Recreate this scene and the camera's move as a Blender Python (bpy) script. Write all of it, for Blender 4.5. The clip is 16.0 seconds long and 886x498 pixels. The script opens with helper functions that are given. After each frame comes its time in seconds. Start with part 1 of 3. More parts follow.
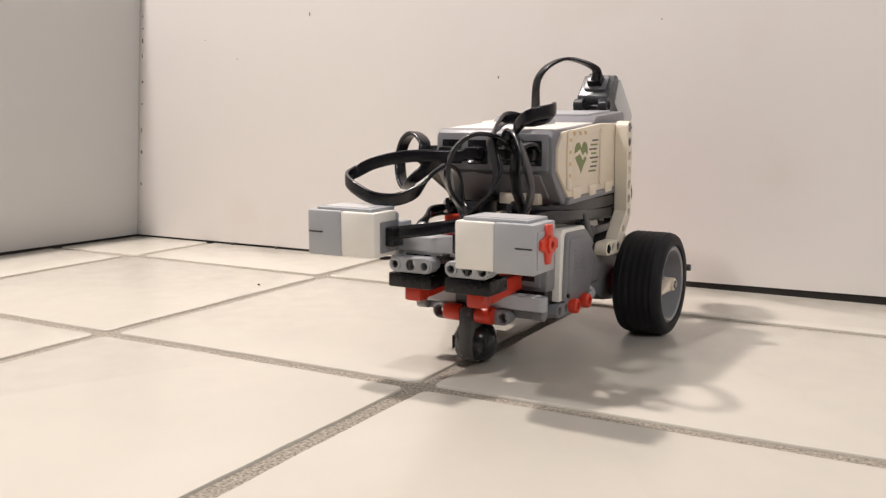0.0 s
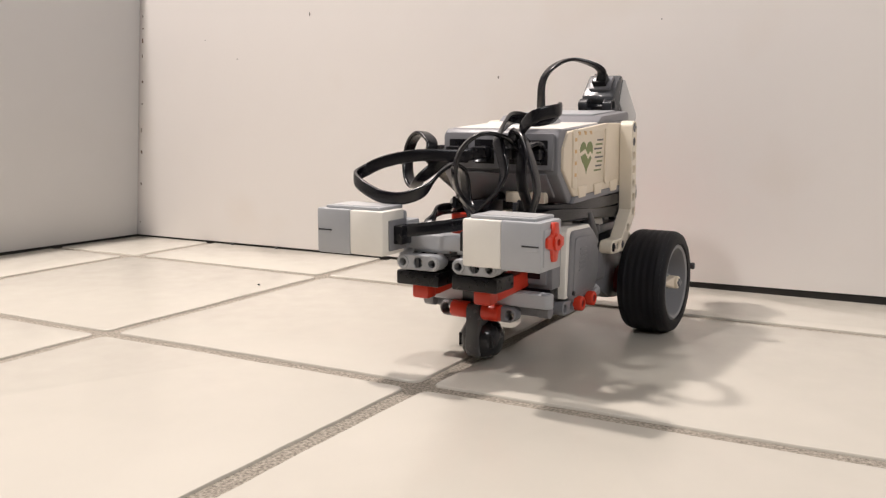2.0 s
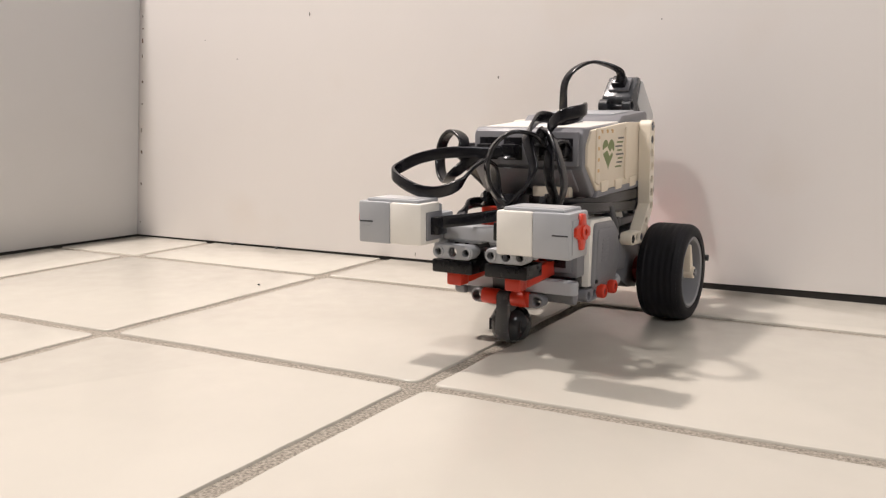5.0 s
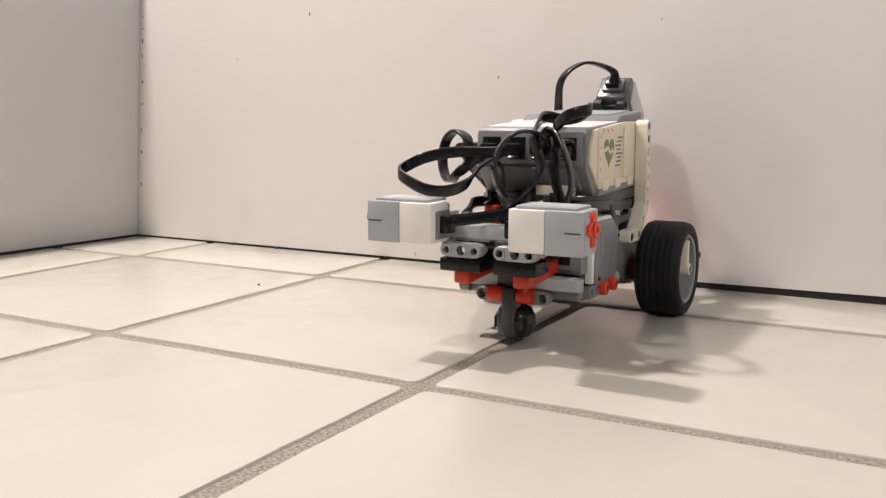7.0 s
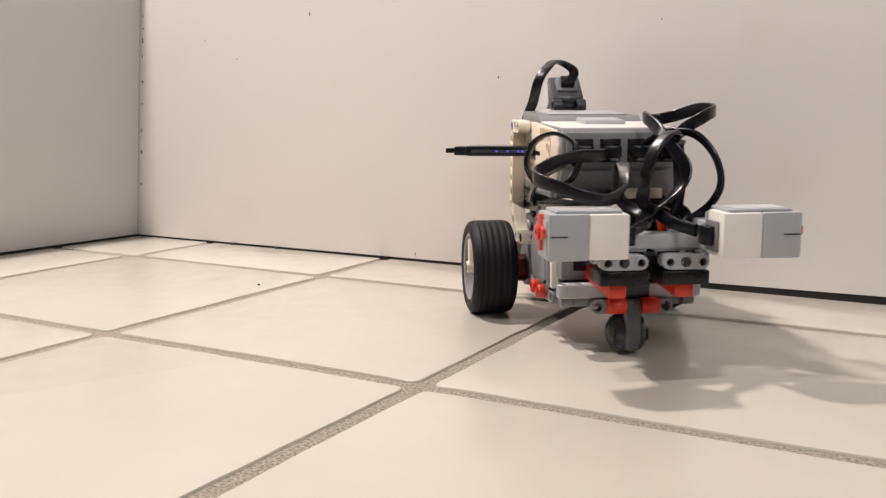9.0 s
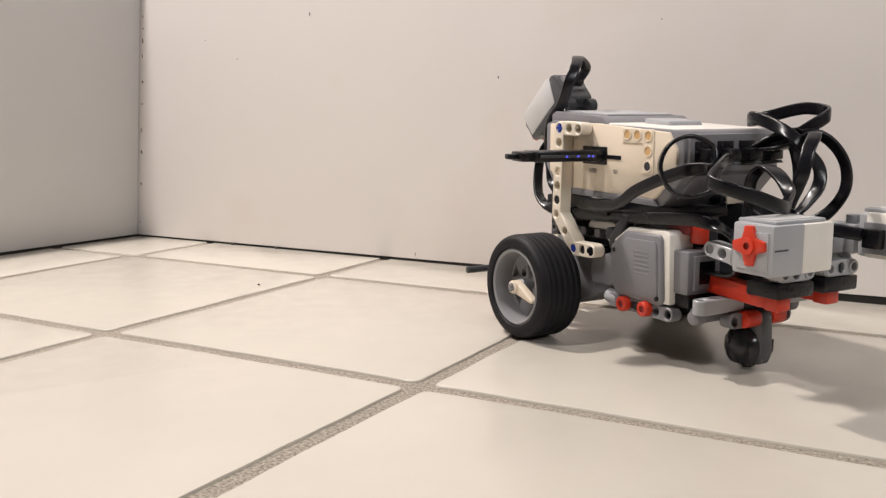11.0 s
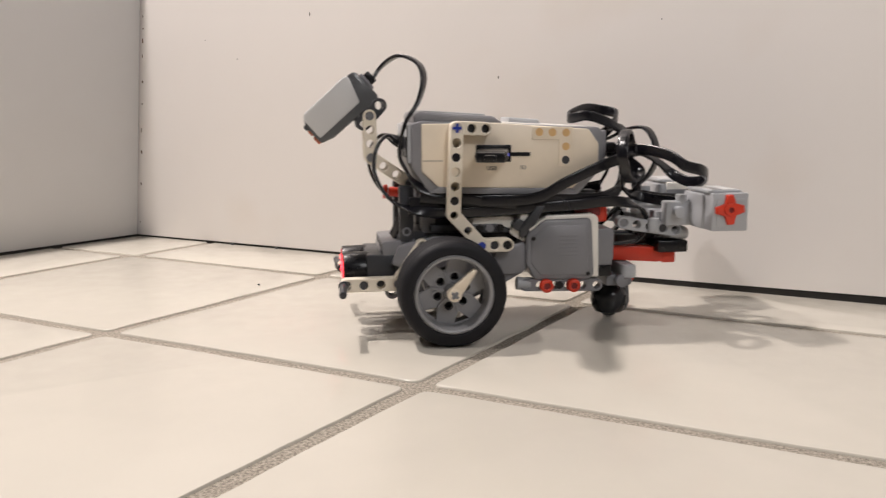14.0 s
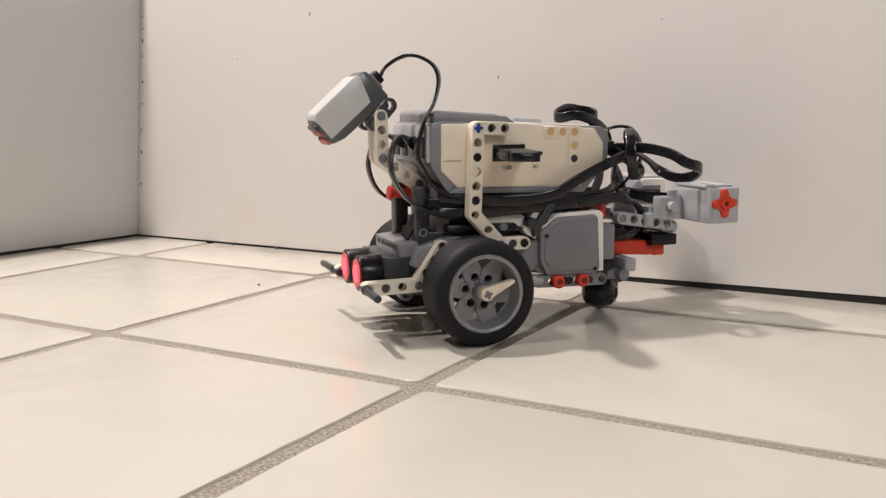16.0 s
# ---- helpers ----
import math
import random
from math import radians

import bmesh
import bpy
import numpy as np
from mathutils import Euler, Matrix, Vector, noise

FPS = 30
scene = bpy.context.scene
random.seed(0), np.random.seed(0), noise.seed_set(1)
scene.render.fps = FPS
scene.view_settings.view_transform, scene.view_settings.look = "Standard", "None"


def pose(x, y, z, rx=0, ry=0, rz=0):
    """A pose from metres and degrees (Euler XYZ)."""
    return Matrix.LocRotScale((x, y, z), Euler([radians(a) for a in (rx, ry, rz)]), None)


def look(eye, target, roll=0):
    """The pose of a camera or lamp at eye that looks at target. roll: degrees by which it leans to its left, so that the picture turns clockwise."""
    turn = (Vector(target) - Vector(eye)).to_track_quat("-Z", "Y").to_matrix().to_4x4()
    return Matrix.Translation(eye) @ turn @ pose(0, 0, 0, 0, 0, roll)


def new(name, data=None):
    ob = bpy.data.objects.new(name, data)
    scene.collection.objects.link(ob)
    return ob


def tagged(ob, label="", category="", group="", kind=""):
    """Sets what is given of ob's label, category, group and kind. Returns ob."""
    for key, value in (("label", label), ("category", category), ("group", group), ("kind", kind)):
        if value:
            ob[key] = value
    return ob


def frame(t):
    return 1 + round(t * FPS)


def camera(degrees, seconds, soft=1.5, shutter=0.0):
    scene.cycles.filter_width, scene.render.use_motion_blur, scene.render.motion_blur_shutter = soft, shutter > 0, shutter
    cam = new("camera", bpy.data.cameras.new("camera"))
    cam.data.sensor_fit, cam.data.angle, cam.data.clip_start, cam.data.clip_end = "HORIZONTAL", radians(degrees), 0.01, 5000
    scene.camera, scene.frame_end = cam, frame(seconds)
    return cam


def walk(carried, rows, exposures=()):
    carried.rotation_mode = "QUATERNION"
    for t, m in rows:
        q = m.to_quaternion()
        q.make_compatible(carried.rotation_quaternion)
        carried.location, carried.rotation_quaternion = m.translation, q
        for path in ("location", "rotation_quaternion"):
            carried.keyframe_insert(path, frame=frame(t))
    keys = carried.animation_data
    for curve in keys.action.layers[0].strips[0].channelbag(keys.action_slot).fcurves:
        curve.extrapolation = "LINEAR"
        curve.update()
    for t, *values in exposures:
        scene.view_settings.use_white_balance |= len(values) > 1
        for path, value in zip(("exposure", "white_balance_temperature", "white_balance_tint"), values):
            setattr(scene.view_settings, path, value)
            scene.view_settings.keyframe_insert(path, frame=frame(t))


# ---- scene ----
T = 0.21                      # pitch of the floor tiles, metres
MM = 0.001

# ---- camera: stands still, low over the floor ----
cam = camera(50.77, 16.0, soft=1.3, shutter=0.4)
EYE = Vector((1.0264 * T, -1.7259 * T, 0.6102 * T))
YAW, PITCH = -0.5107, -0.1503
AIM = EYE + Vector((math.sin(YAW) * math.cos(PITCH), math.cos(YAW) * math.cos(PITCH), math.sin(PITCH)))
walk(cam, [(0.0, look(EYE, AIM)), (16.0, look(EYE, AIM))], exposures=[(0.0, -0.10), (7.1, -0.11), (7.45, -0.21), (8.5, -0.18), (16.0, -0.18)])

# ---- light: one warm lamp high on one side, pale added room fill ----
world = bpy.data.worlds.new("room_light")
scene.world = world
world.use_nodes = True
world.node_tree.nodes["Background"].inputs[0].default_value = (0.9, 0.93, 1.0, 1)
world.node_tree.nodes["Background"].inputs[1].default_value = 0.03


def area_lamp(name, eye, target, size, watts, colour):
    data = bpy.data.lights.new(name, "AREA")
    data.shape, data.size, data.energy, data.color = "DISK", size, watts, colour
    ob = new(name, data)
    ob.matrix_world = look(eye, target)
    return ob


area_lamp("side_lamp", (-0.5, 0.083, 0.92), (0.12, 0.12, 0.0), 0.06, 11.2, (1.0, 0.90, 0.85))
area_lamp("front_lamp", (-0.52, -0.63, 1.38), (0.3, 0.3, 0.35), 0.11, 10.4, (1.0, 0.925, 0.89))
# added fill that brightens the wall's right, standing in for room light
area_lamp("wall_fill", (1.1, -0.75, 1.05), (0.55, 0.3, 0.6), 0.45, 8.4, (1.0, 0.985, 1.0))


# ---- materials ----
def material(name, colour, rough=0.5, spec=0.5, metal=0.0, vary=0.08, scale=40.0, bump=0.0, bump_scale=400.0, second=None, coat=0.0, glow=0.0):
    m = bpy.data.materials.new(name)
    m.use_nodes = True
    nt = m.node_tree
    b = nt.nodes["Principled BSDF"]
    b.inputs["Roughness"].default_value, b.inputs["Metallic"].default_value = rough, metal
    b.inputs["Coat Weight"].default_value = coat
    b.inputs["Specular IOR Level"].default_value = spec
    co = nt.nodes.new("ShaderNodeTexCoord")
    no = nt.nodes.new("ShaderNodeTexNoise")
    no.inputs["Scale"].default_value, no.inputs["Detail"].default_value = scale, 6
    nt.links.new(co.outputs["Object"], no.inputs["Vector"])
    ramp = nt.nodes.new("ShaderNodeValToRGB")
    low = second or tuple(c * (1 - vary) for c in colour)
    ramp.color_ramp.elements[0].color, ramp.color_ramp.elements[1].color = (*low, 1), (*colour, 1)
    ramp.color_ramp.elements[0].position, ramp.color_ramp.elements[1].position = 0.35, 0.65
    nt.links.new(no.outputs["Fac"], ramp.inputs["Fac"])
    nt.links.new(ramp.outputs["Color"], b.inputs["Base Color"])
    fine = nt.nodes.new("ShaderNodeTexNoise")
    fine.inputs["Scale"].default_value, fine.inputs["Detail"].default_value = bump_scale, 4
    nt.links.new(co.outputs["Object"], fine.inputs["Vector"])
    mr = nt.nodes.new("ShaderNodeMapRange")
    mr.inputs["To Min"].default_value, mr.inputs["To Max"].default_value = max(0.02, rough - 0.07), min(1, rough + 0.09)
    nt.links.new(fine.outputs["Fac"], mr.inputs["Value"])
    nt.links.new(mr.outputs["Result"], b.inputs["Roughness"])
    if bump:
        bp = nt.nodes.new("ShaderNodeBump")
        bp.inputs["Strength"].default_value, bp.inputs["Distance"].default_value = bump, 0.001
        nt.links.new(fine.outputs["Fac"], bp.inputs["Height"])
        nt.links.new(bp.outputs["Normal"], b.inputs["Normal"])
    if glow:
        b.inputs["Emission Color"].default_value = (*colour, 1)
        b.inputs["Emission Strength"].default_value = glow
    return m


WHITE = material("aged_white_plastic", (0.83, 0.80, 0.74), 0.32, vary=0.05, scale=60, bump=0.02)
CREAM = material("yellowed_white_plastic", (0.80, 0.70, 0.56), 0.36, vary=0.06, scale=60, bump=0.02)
BEAM = material("aged_cream_beam_plastic", (0.80, 0.725, 0.60), 0.36, vary=0.07, scale=60, bump=0.02)
# amber tone paints the shade inside holes of the cream plastic
HOLE_SHADE = material("amber_hole_shade", (0.70, 0.45, 0.20), 0.4, vary=0.08)
PALE = material("pale_grey_plastic", (0.41, 0.42, 0.44), 0.34, vary=0.05, scale=70, bump=0.02)
GREY = material("mid_grey_plastic", (0.21, 0.21, 0.225), 0.36, vary=0.07, scale=70, bump=0.03)
RIM = material("rim_grey_plastic", (0.27, 0.27, 0.28), 0.34, vary=0.06, scale=70, bump=0.02)
SLATE = material("dark_grey_plastic", (0.040, 0.042, 0.048), 0.34, vary=0.15, scale=70, bump=0.03)
BLACK = material("black_plastic", (0.006, 0.006, 0.008), 0.28, spec=0.35, vary=0.2, scale=70)
CABLE = material("black_cable_sleeve", (0.007, 0.007, 0.010), 0.24, spec=0.5, vary=0.2, scale=50, bump_scale=25)
RUBBER = material("black_tyre_rubber", (0.007, 0.007, 0.010), 0.6, spec=0.3, vary=0.25, scale=90, bump=0.05, bump_scale=900)
RED = material("bright_red_plastic", (0.66, 0.045, 0.018), 0.33, vary=0.08, scale=70, bump=0.02)
MAROON = material("dark_red_plastic", (0.20, 0.012, 0.012), 0.4, vary=0.1)
ORANGE = material("orange_translucent_tip", (0.46, 0.11, 0.05), 0.3, vary=0.15, scale=120)
BLUE = material("blue_plastic", (0.02, 0.05, 0.38), 0.35)
SILVER = material("silver_grey_panel", (0.58, 0.58, 0.58), 0.30, vary=0.05)
EYE_RED = material("red_sensor_light", (1.0, 0.03, 0.05), 0.3, glow=4.0)
EYE_RIM = material("red_sensor_lens", (0.30, 0.008, 0.012), 0.10, glow=1.2)
LED_BLUE = material("blue_indicator_light", (0.08, 0.09, 0.8), 0.3, glow=0.8)
STICKER = material("olive_green_print", (0.20, 0.24, 0.09), 0.5, vary=0.1, scale=80)
PRINT = material("grey_print", (0.16, 0.15, 0.14), 0.6)
SMOKE = material("smoky_grey_plastic", (0.085, 0.088, 0.094), 0.24, vary=0.08, scale=70)
POT = material("glossy_black_plastic", (0.020, 0.021, 0.024), 0.18, spec=0.5, vary=0.1, scale=70)
STEEL = material("dull_steel_ball", (0.32, 0.33, 0.34), 0.28, metal=0.85)
CHIP = material("brown_chipped_edge", (0.16, 0.09, 0.06), 0.8)
GAP = material("black_gap_shade", (0.014, 0.012, 0.010), 0.75, vary=0.4, scale=60)
GROUT = material("speckled_grout", (0.40, 0.36, 0.30), 0.9, scale=700, second=(0.17, 0.148, 0.12), bump=0.5, bump_scale=1200)


def tile_material():
    m = material("cream_glazed_tile", (0.585, 0.552, 0.485), 0.22, vary=0.05, scale=9, bump=0.02, bump_scale=60)
    nt = m.node_tree
    b = nt.nodes["Principled BSDF"]
    info = nt.nodes.new("ShaderNodeObjectInfo")
    hsv = nt.nodes.new("ShaderNodeHueSaturation")
    mr = nt.nodes.new("ShaderNodeMapRange")
    mr.inputs["To Min"].default_value, mr.inputs["To Max"].default_value = 0.965, 1.02
    nt.links.new(info.outputs["Random"], mr.inputs["Value"])
    nt.links.new(mr.outputs["Result"], hsv.inputs["Value"])
    src = b.inputs["Base Color"].links[0].from_socket
    nt.links.new(src, hsv.inputs["Color"])
    nt.links.new(hsv.outputs["Color"], b.inputs["Base Color"])
    return m


def wall_material(name, colour, stain):
    m = material(name, colour, 0.42, vary=0.03, scale=4, bump=0.05, bump_scale=220)
    nt = m.node_tree
    b = nt.nodes["Principled BSDF"]
    co = nt.nodes.new("ShaderNodeTexCoord")
    no = nt.nodes.new("ShaderNodeTexNoise")
    no.inputs["Scale"].default_value, no.inputs["Detail"].default_value = 7.0, 3
    nt.links.new(co.outputs["Object"], no.inputs["Vector"])
    ramp = nt.nodes.new("ShaderNodeValToRGB")
    ramp.color_ramp.elements[0].position, ramp.color_ramp.elements[1].position = 0.56, 0.78
    ramp.color_ramp.elements[0].color, ramp.color_ramp.elements[1].color = (0, 0, 0, 1), (0.55, 0.55, 0.55, 1)
    nt.links.new(no.outputs["Fac"], ramp.inputs["Fac"])
    mix = nt.nodes.new("ShaderNodeMix")
    mix.data_type = "RGBA"
    src = b.inputs["Base Color"].links[0].from_socket
    nt.links.new(ramp.outputs["Color"], mix.inputs["Factor"])
    nt.links.new(src, mix.inputs["A"])
    mix.inputs["B"].default_value = (*stain, 1)
    nt.links.new(mix.outputs["Result"], b.inputs["Base Color"])
    return m


TILE = tile_material()
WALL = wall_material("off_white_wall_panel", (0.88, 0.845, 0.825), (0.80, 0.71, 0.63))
# side panel: its dimmer light is put into a lower base colour
PANEL = wall_material("dimmed_white_panel", (0.56, 0.555, 0.55), (0.51, 0.50, 0.485))
# out-of-view room shell, kept dark so bounce stays low and shadows deep
UNSEEN_ROOM = material("dark_unseen_room", (0.27, 0.26, 0.25), 0.8, vary=0.05, scale=3)


# ---- mesh helpers (millimetres) ----
def finish(bm, bevel=0.0, seg=2, angle=32):
    bmesh.ops.remove_doubles(bm, verts=bm.verts, dist=1e-4)
    bmesh.ops.recalc_face_normals(bm, faces=bm.faces)
    if bevel:
        edges = [e for e in bm.edges if len(e.link_faces) == 2 and e.calc_face_angle(0) > radians(angle)]
        bmesh.ops.bevel(bm, geom=edges, offset=bevel, segments=seg, profile=0.5, affect="EDGES", clamp_overlap=True)


def to_mesh(name, bm, mat, scale=MM):
    me = bpy.data.meshes.new(name)
    bmesh.ops.scale(bm, vec=(scale,) * 3, verts=bm.verts)
    for f in bm.faces:
        f.smooth = True
    bm.to_mesh(me)
    bm.free()
    me.materials.append(mat)
    me.set_sharp_from_angle(angle=radians(38))
    return me


def part(name, bm, mat, parent, label="", bevel=0.0, seg=2):
    finish(bm, bevel, seg)
    ob = new(name, to_mesh(name, bm, mat))
    ob.parent = parent
    if label:
        tagged(ob, label)
    return ob


def box(x0, x1, y0, y1, z0, z1, bm=None):
    bm = bm or bmesh.new()
    v = [bm.verts.new((x, y, z)) for x in (x0, x1) for y in (y0, y1) for z in (z0, z1)]
    for q in ((0, 1, 3, 2), (4, 6, 7, 5), (0, 4, 5, 1), (2, 3, 7, 6), (0, 2, 6, 4), (1, 5, 7, 3)):
        bm.faces.new([v[i] for i in q])
    return bm


def prism(profile, y0, y1, bm=None):
    """A profile in x and z, drawn out along y."""
    bm = bm or bmesh.new()
    a = [bm.verts.new((x, y0, z)) for x, z in profile]
    b = [bm.verts.new((x, y1, z)) for x, z in profile]
    bm.faces.new(a), bm.faces.new(b[::-1])
    for i in range(len(a)):
        j = (i + 1) % len(a)
        bm.faces.new((a[j], a[i], b[i], b[j]))
    return bm


def rod(p, q, r, r2=None, seg=16, bm=None):
    bm = bm or bmesh.new()
    p, q = Vector(p), Vector(q)
    rot = (q - p).to_track_quat("Z", "Y").to_matrix()
    r2 = r if r2 is None else r2
    a, b = [], []
    for i in range(seg):
        w = 2 * math.pi * i / seg
        d = rot @ Vector((math.cos(w), math.sin(w), 0))
        a.append(bm.verts.new(p + d * r)), b.append(bm.verts.new(q + d * r2))
    bm.faces.new(a[::-1]), bm.faces.new(b)
    for i in range(seg):
        j = (i + 1) % seg
        bm.faces.new((a[i], a[j], b[j], b[i]))
    return bm


def lathe(profile, seg=48, bm=None, closed=True):
    """A profile of (radius, y) turned about the y axis."""
    bm = bm or bmesh.new()
    rings = []
    for r, y in profile:
        rings.append([bm.verts.new((r * math.cos(2 * math.pi * i / seg), y, r * math.sin(2 * math.pi * i / seg))) for i in range(seg)])
    n = len(rings)
    for k in range(n if closed else n - 1):
        a, b = rings[k], rings[(k + 1) % n]
        for i in range(seg):
            j = (i + 1) % seg
            bm.faces.new((a[i], a[j], b[j], b[i]))
    return bm


def ring(cx, cz, r, seg=16, turn=0.0):
    return [(cx + r * math.cos(2 * math.pi * i / seg + turn), cz + r * math.sin(2 * math.pi * i / seg + turn)) for i in range(seg)]


def plate(outer, holes, y0, y1, bm=None):
    """A plate in x and z with real holes, from y0 to y1."""
    own = bmesh.new()
    for loop in [outer] + holes:
        vs = [own.verts.new((x, y0, z)) for x, z in loop]
        for i in range(len(vs)):
            own.edges.new((vs[i], vs[(i + 1) % len(vs)]))
    bmesh.ops.triangle_fill(own, use_beauty=True, use_dissolve=False, edges=own.edges[:])
    out = bmesh.ops.extrude_face_region(own, geom=own.faces[:])
    bmesh.ops.translate(own, vec=(0, y1 - y0, 0), verts=[g for g in out["geom"] if isinstance(g, bmesh.types.BMVert)])
    bmesh.ops.recalc_face_normals(own, faces=own.faces)
    if bm is None:
        return own
    me = bpy.data.meshes.new("tmp")
    own.to_mesh(me)
    own.free()
    bm.from_mesh(me)
    bpy.data.meshes.remove(me)
    return bm


def stadium(p, q, r, seg=8):
    (x0, z0), (x1, z1) = p, q
    w = math.atan2(z1 - z0, x1 - x0)
    pts = []
    for c, base in (((x1, z1), w - math.pi / 2), ((x0, z0), w + math.pi / 2)):
        pts += [(c[0] + r * math.cos(base + math.pi * i / seg), c[1] + r * math.sin(base + math.pi * i / seg)) for i in range(seg + 1)]
    return pts


def beam(p, q, n, y0, y1, bm=None, r=3.75, hole=2.5):
    """A studless beam from hole p to hole q with n holes, in the x-z plane."""
    holes = []
    for i in range(n):
        k = i / (n - 1) if n > 1 else 0
        x, z = p[0] + (q[0] - p[0]) * k, p[1] + (q[1] - p[1]) * k
        holes.append(ring(x, z, hole, 12))
    return plate(stadium(p, q, r), holes, y0, y1, bm)


def turned(bm, m):
    bmesh.ops.transform(bm, matrix=m, verts=bm.verts)
    return bm


def spline(pts, per=8):
    out = []
    P = [Vector(pts[0]) * 2 - Vector(pts[1])] + [Vector(p) for p in pts] + [Vector(pts[-1]) * 2 - Vector(pts[-2])]
    for i in range(1, len(P) - 2):
        a, b, c, d = P[i - 1], P[i], P[i + 1], P[i + 2]
        for k in range(per):
            t = k / per
            out.append(0.5 * ((2 * b) + (c - a) * t + (2 * a - 5 * b + 4 * c - d) * t * t + (3 * b - a - 3 * c + d) * t ** 3))
    out.append(P[-2])
    return out


def ribbon(pts, wide, w=3.1, h=1.05, per=10):
    """A flat cable along pts; wide: the way of its broad side, one for all or one per point."""
    line = spline(pts, per)
    wides = [Vector(wide)] * len(line) if not isinstance(wide[0], (tuple, list)) else spline(wide, per)
    bm = bmesh.new()
    prev, loops = None, []
    shape = [(w * math.copysign(abs(math.cos(k)) ** 0.5, math.cos(k)), h * math.copysign(abs(math.sin(k)) ** 0.5, math.sin(k))) for k in [2 * math.pi * (i + 0.5) / 20 for i in range(20)]]
    for i, c in enumerate(line):
        t = (line[min(i + 1, len(line) - 1)] - line[max(i - 1, 0)]).normalized()
        s = wides[i] - t * wides[i].dot(t)
        if s.length < 0.25 and prev is not None:
            s = prev - t * prev.dot(t)
        s.normalize()
        if prev is not None and s.dot(prev) < 0:
            s = -s
        prev = s
        u = t.cross(s)
        loops.append([bm.verts.new(c + s * a + u * b) for a, b in shape])
    for a, b in zip(loops, loops[1:]):
        for i in range(20):
            j = (i + 1) % 20
            bm.faces.new((a[i], a[j], b[j], b[i]))
    bm.faces.new(loops[0][::-1]), bm.faces.new(loops[-1])
    return bm


def cross_end(c, r, y0, y1, arm=1.0):
    """An axle end of cross section, along y."""
    bm = box(c[0] - r, c[0] + r, y0, y1, c[1] - arm, c[1] + arm)
    return box(c[0] - arm, c[0] + arm, y0, y1, c[1] - r, c[1] + r, bm)


# ---- setting ----
WALL_Y = 1.442 * T
PANEL_X = -0.5088
floor = tagged(new("floor"), "glossy cream ceramic floor tiles with grey grout joints", "floor", kind="structure")
bm = box(-1600, 1500, -2600, 700, -30, -1.3)
grout = part("grout", bm, GROUT, floor, "speckled grey-brown grout bed between tiles")


def wall_piece(name, bm, mat, label, bevel=0.0):
    finish(bm, bevel)
    ob = new(name, to_mesh(name, bm, mat))
    return tagged(ob, label, "wall", kind="structure")


# back wall: its lower edge rises a little along the floor, over a dark gap
bm = bmesh.new()
y0, y1 = WALL_Y / MM, WALL_Y / MM + 19
prof = [(-1600, 1.4), (-505, 1.6), (-160, 2.3), (0, 3.6), (200, 5.6), (1500, 8.0)]
front = [bm.verts.new((x, y0, z)) for x, z in prof] + [bm.verts.new((1500, y0, 2400)), bm.verts.new((-1600, y0, 2400))]
back = [bm.verts.new((v.co.x, y1, v.co.z)) for v in front]
bm.faces.new(front), bm.faces.new(back[::-1])
for i in range(len(front)):
    j = (i + 1) % len(front)
    bm.faces.new((front[j], front[i], back[i], back[j]))
wall_piece("wall_north", bm, WALL, "smooth off-white wall panel with faint brownish stains", 0.5)
# near-black strip stands in for the shade inside the gap
wall_piece("wall_gap_shade", box(-1600, 1500, y0 + 0.8, y0 + 18, -1.2, 14), GAP, "black recessed strip for the shaded gap under the white wall panel")
# side panel that leans slightly over the floor
LEAN = 0.084
px = PANEL_X / MM
bm = bmesh.new()
vs = []
for y in (-900, y0 - 2.0):
    for x, z in ((0, 2.2), (LEAN * 298, 300), (LEAN * 298 - 16, 300), (-16, 2.2)):
        vs.append(bm.verts.new((px + x - 0.073 * (y0 - y), y, z)))
for q in ((0, 1, 2, 3), (7, 6, 5, 4), (0, 4, 5, 1), (1, 5, 6, 2), (2, 6, 7, 3), (3, 7, 4, 0)):
    bm.faces.new([vs[i] for i in q])
wall_piece("wall_west", bm, PANEL, "white panel leaning slightly, its colour dimmed, with dark lower edge", 0.5)
# another near-black strip for the shade under the leaning panel
wall_piece("panel_gap_shade", turned(box(-11, -1.5, -1200, -1, -1.2, 6), pose(px, y0, 0, 0, 0, -4.17)), GAP, "black strip for the shaded gap under the side panel")
# unseen walls and ceiling, added to close the room and limit bounced light
wall_piece("unseen_wall_far_west", box(-1620, -1600, -2600, 700, 0, 2400), UNSEEN_ROOM, "unseen dark wall beyond the side panel, limiting bounce")
wall_piece("unseen_wall_east", box(1500, 1520, -2600, 700, 0, 2400), UNSEEN_ROOM, "unseen dark wall across the room, limiting bounce")
wall_piece("unseen_wall_south", box(-1600, 1500, -2620, -2600, 0, 2400), UNSEEN_ROOM, "unseen dark wall closing the room, limiting bounce")
finish(bm2 := box(-1620, 1520, -2620, 720, 2400, 2420))
tagged(new("ceiling", to_mesh("ceiling", bm2, UNSEEN_ROOM)), "unseen dark ceiling above the room, limiting bounce", "ceiling", kind="structure")


# ---- the robot ----
robot = tagged(new("robot"), "three-wheeled toy brick robot with grey motors, white beams, black cables", "robot")


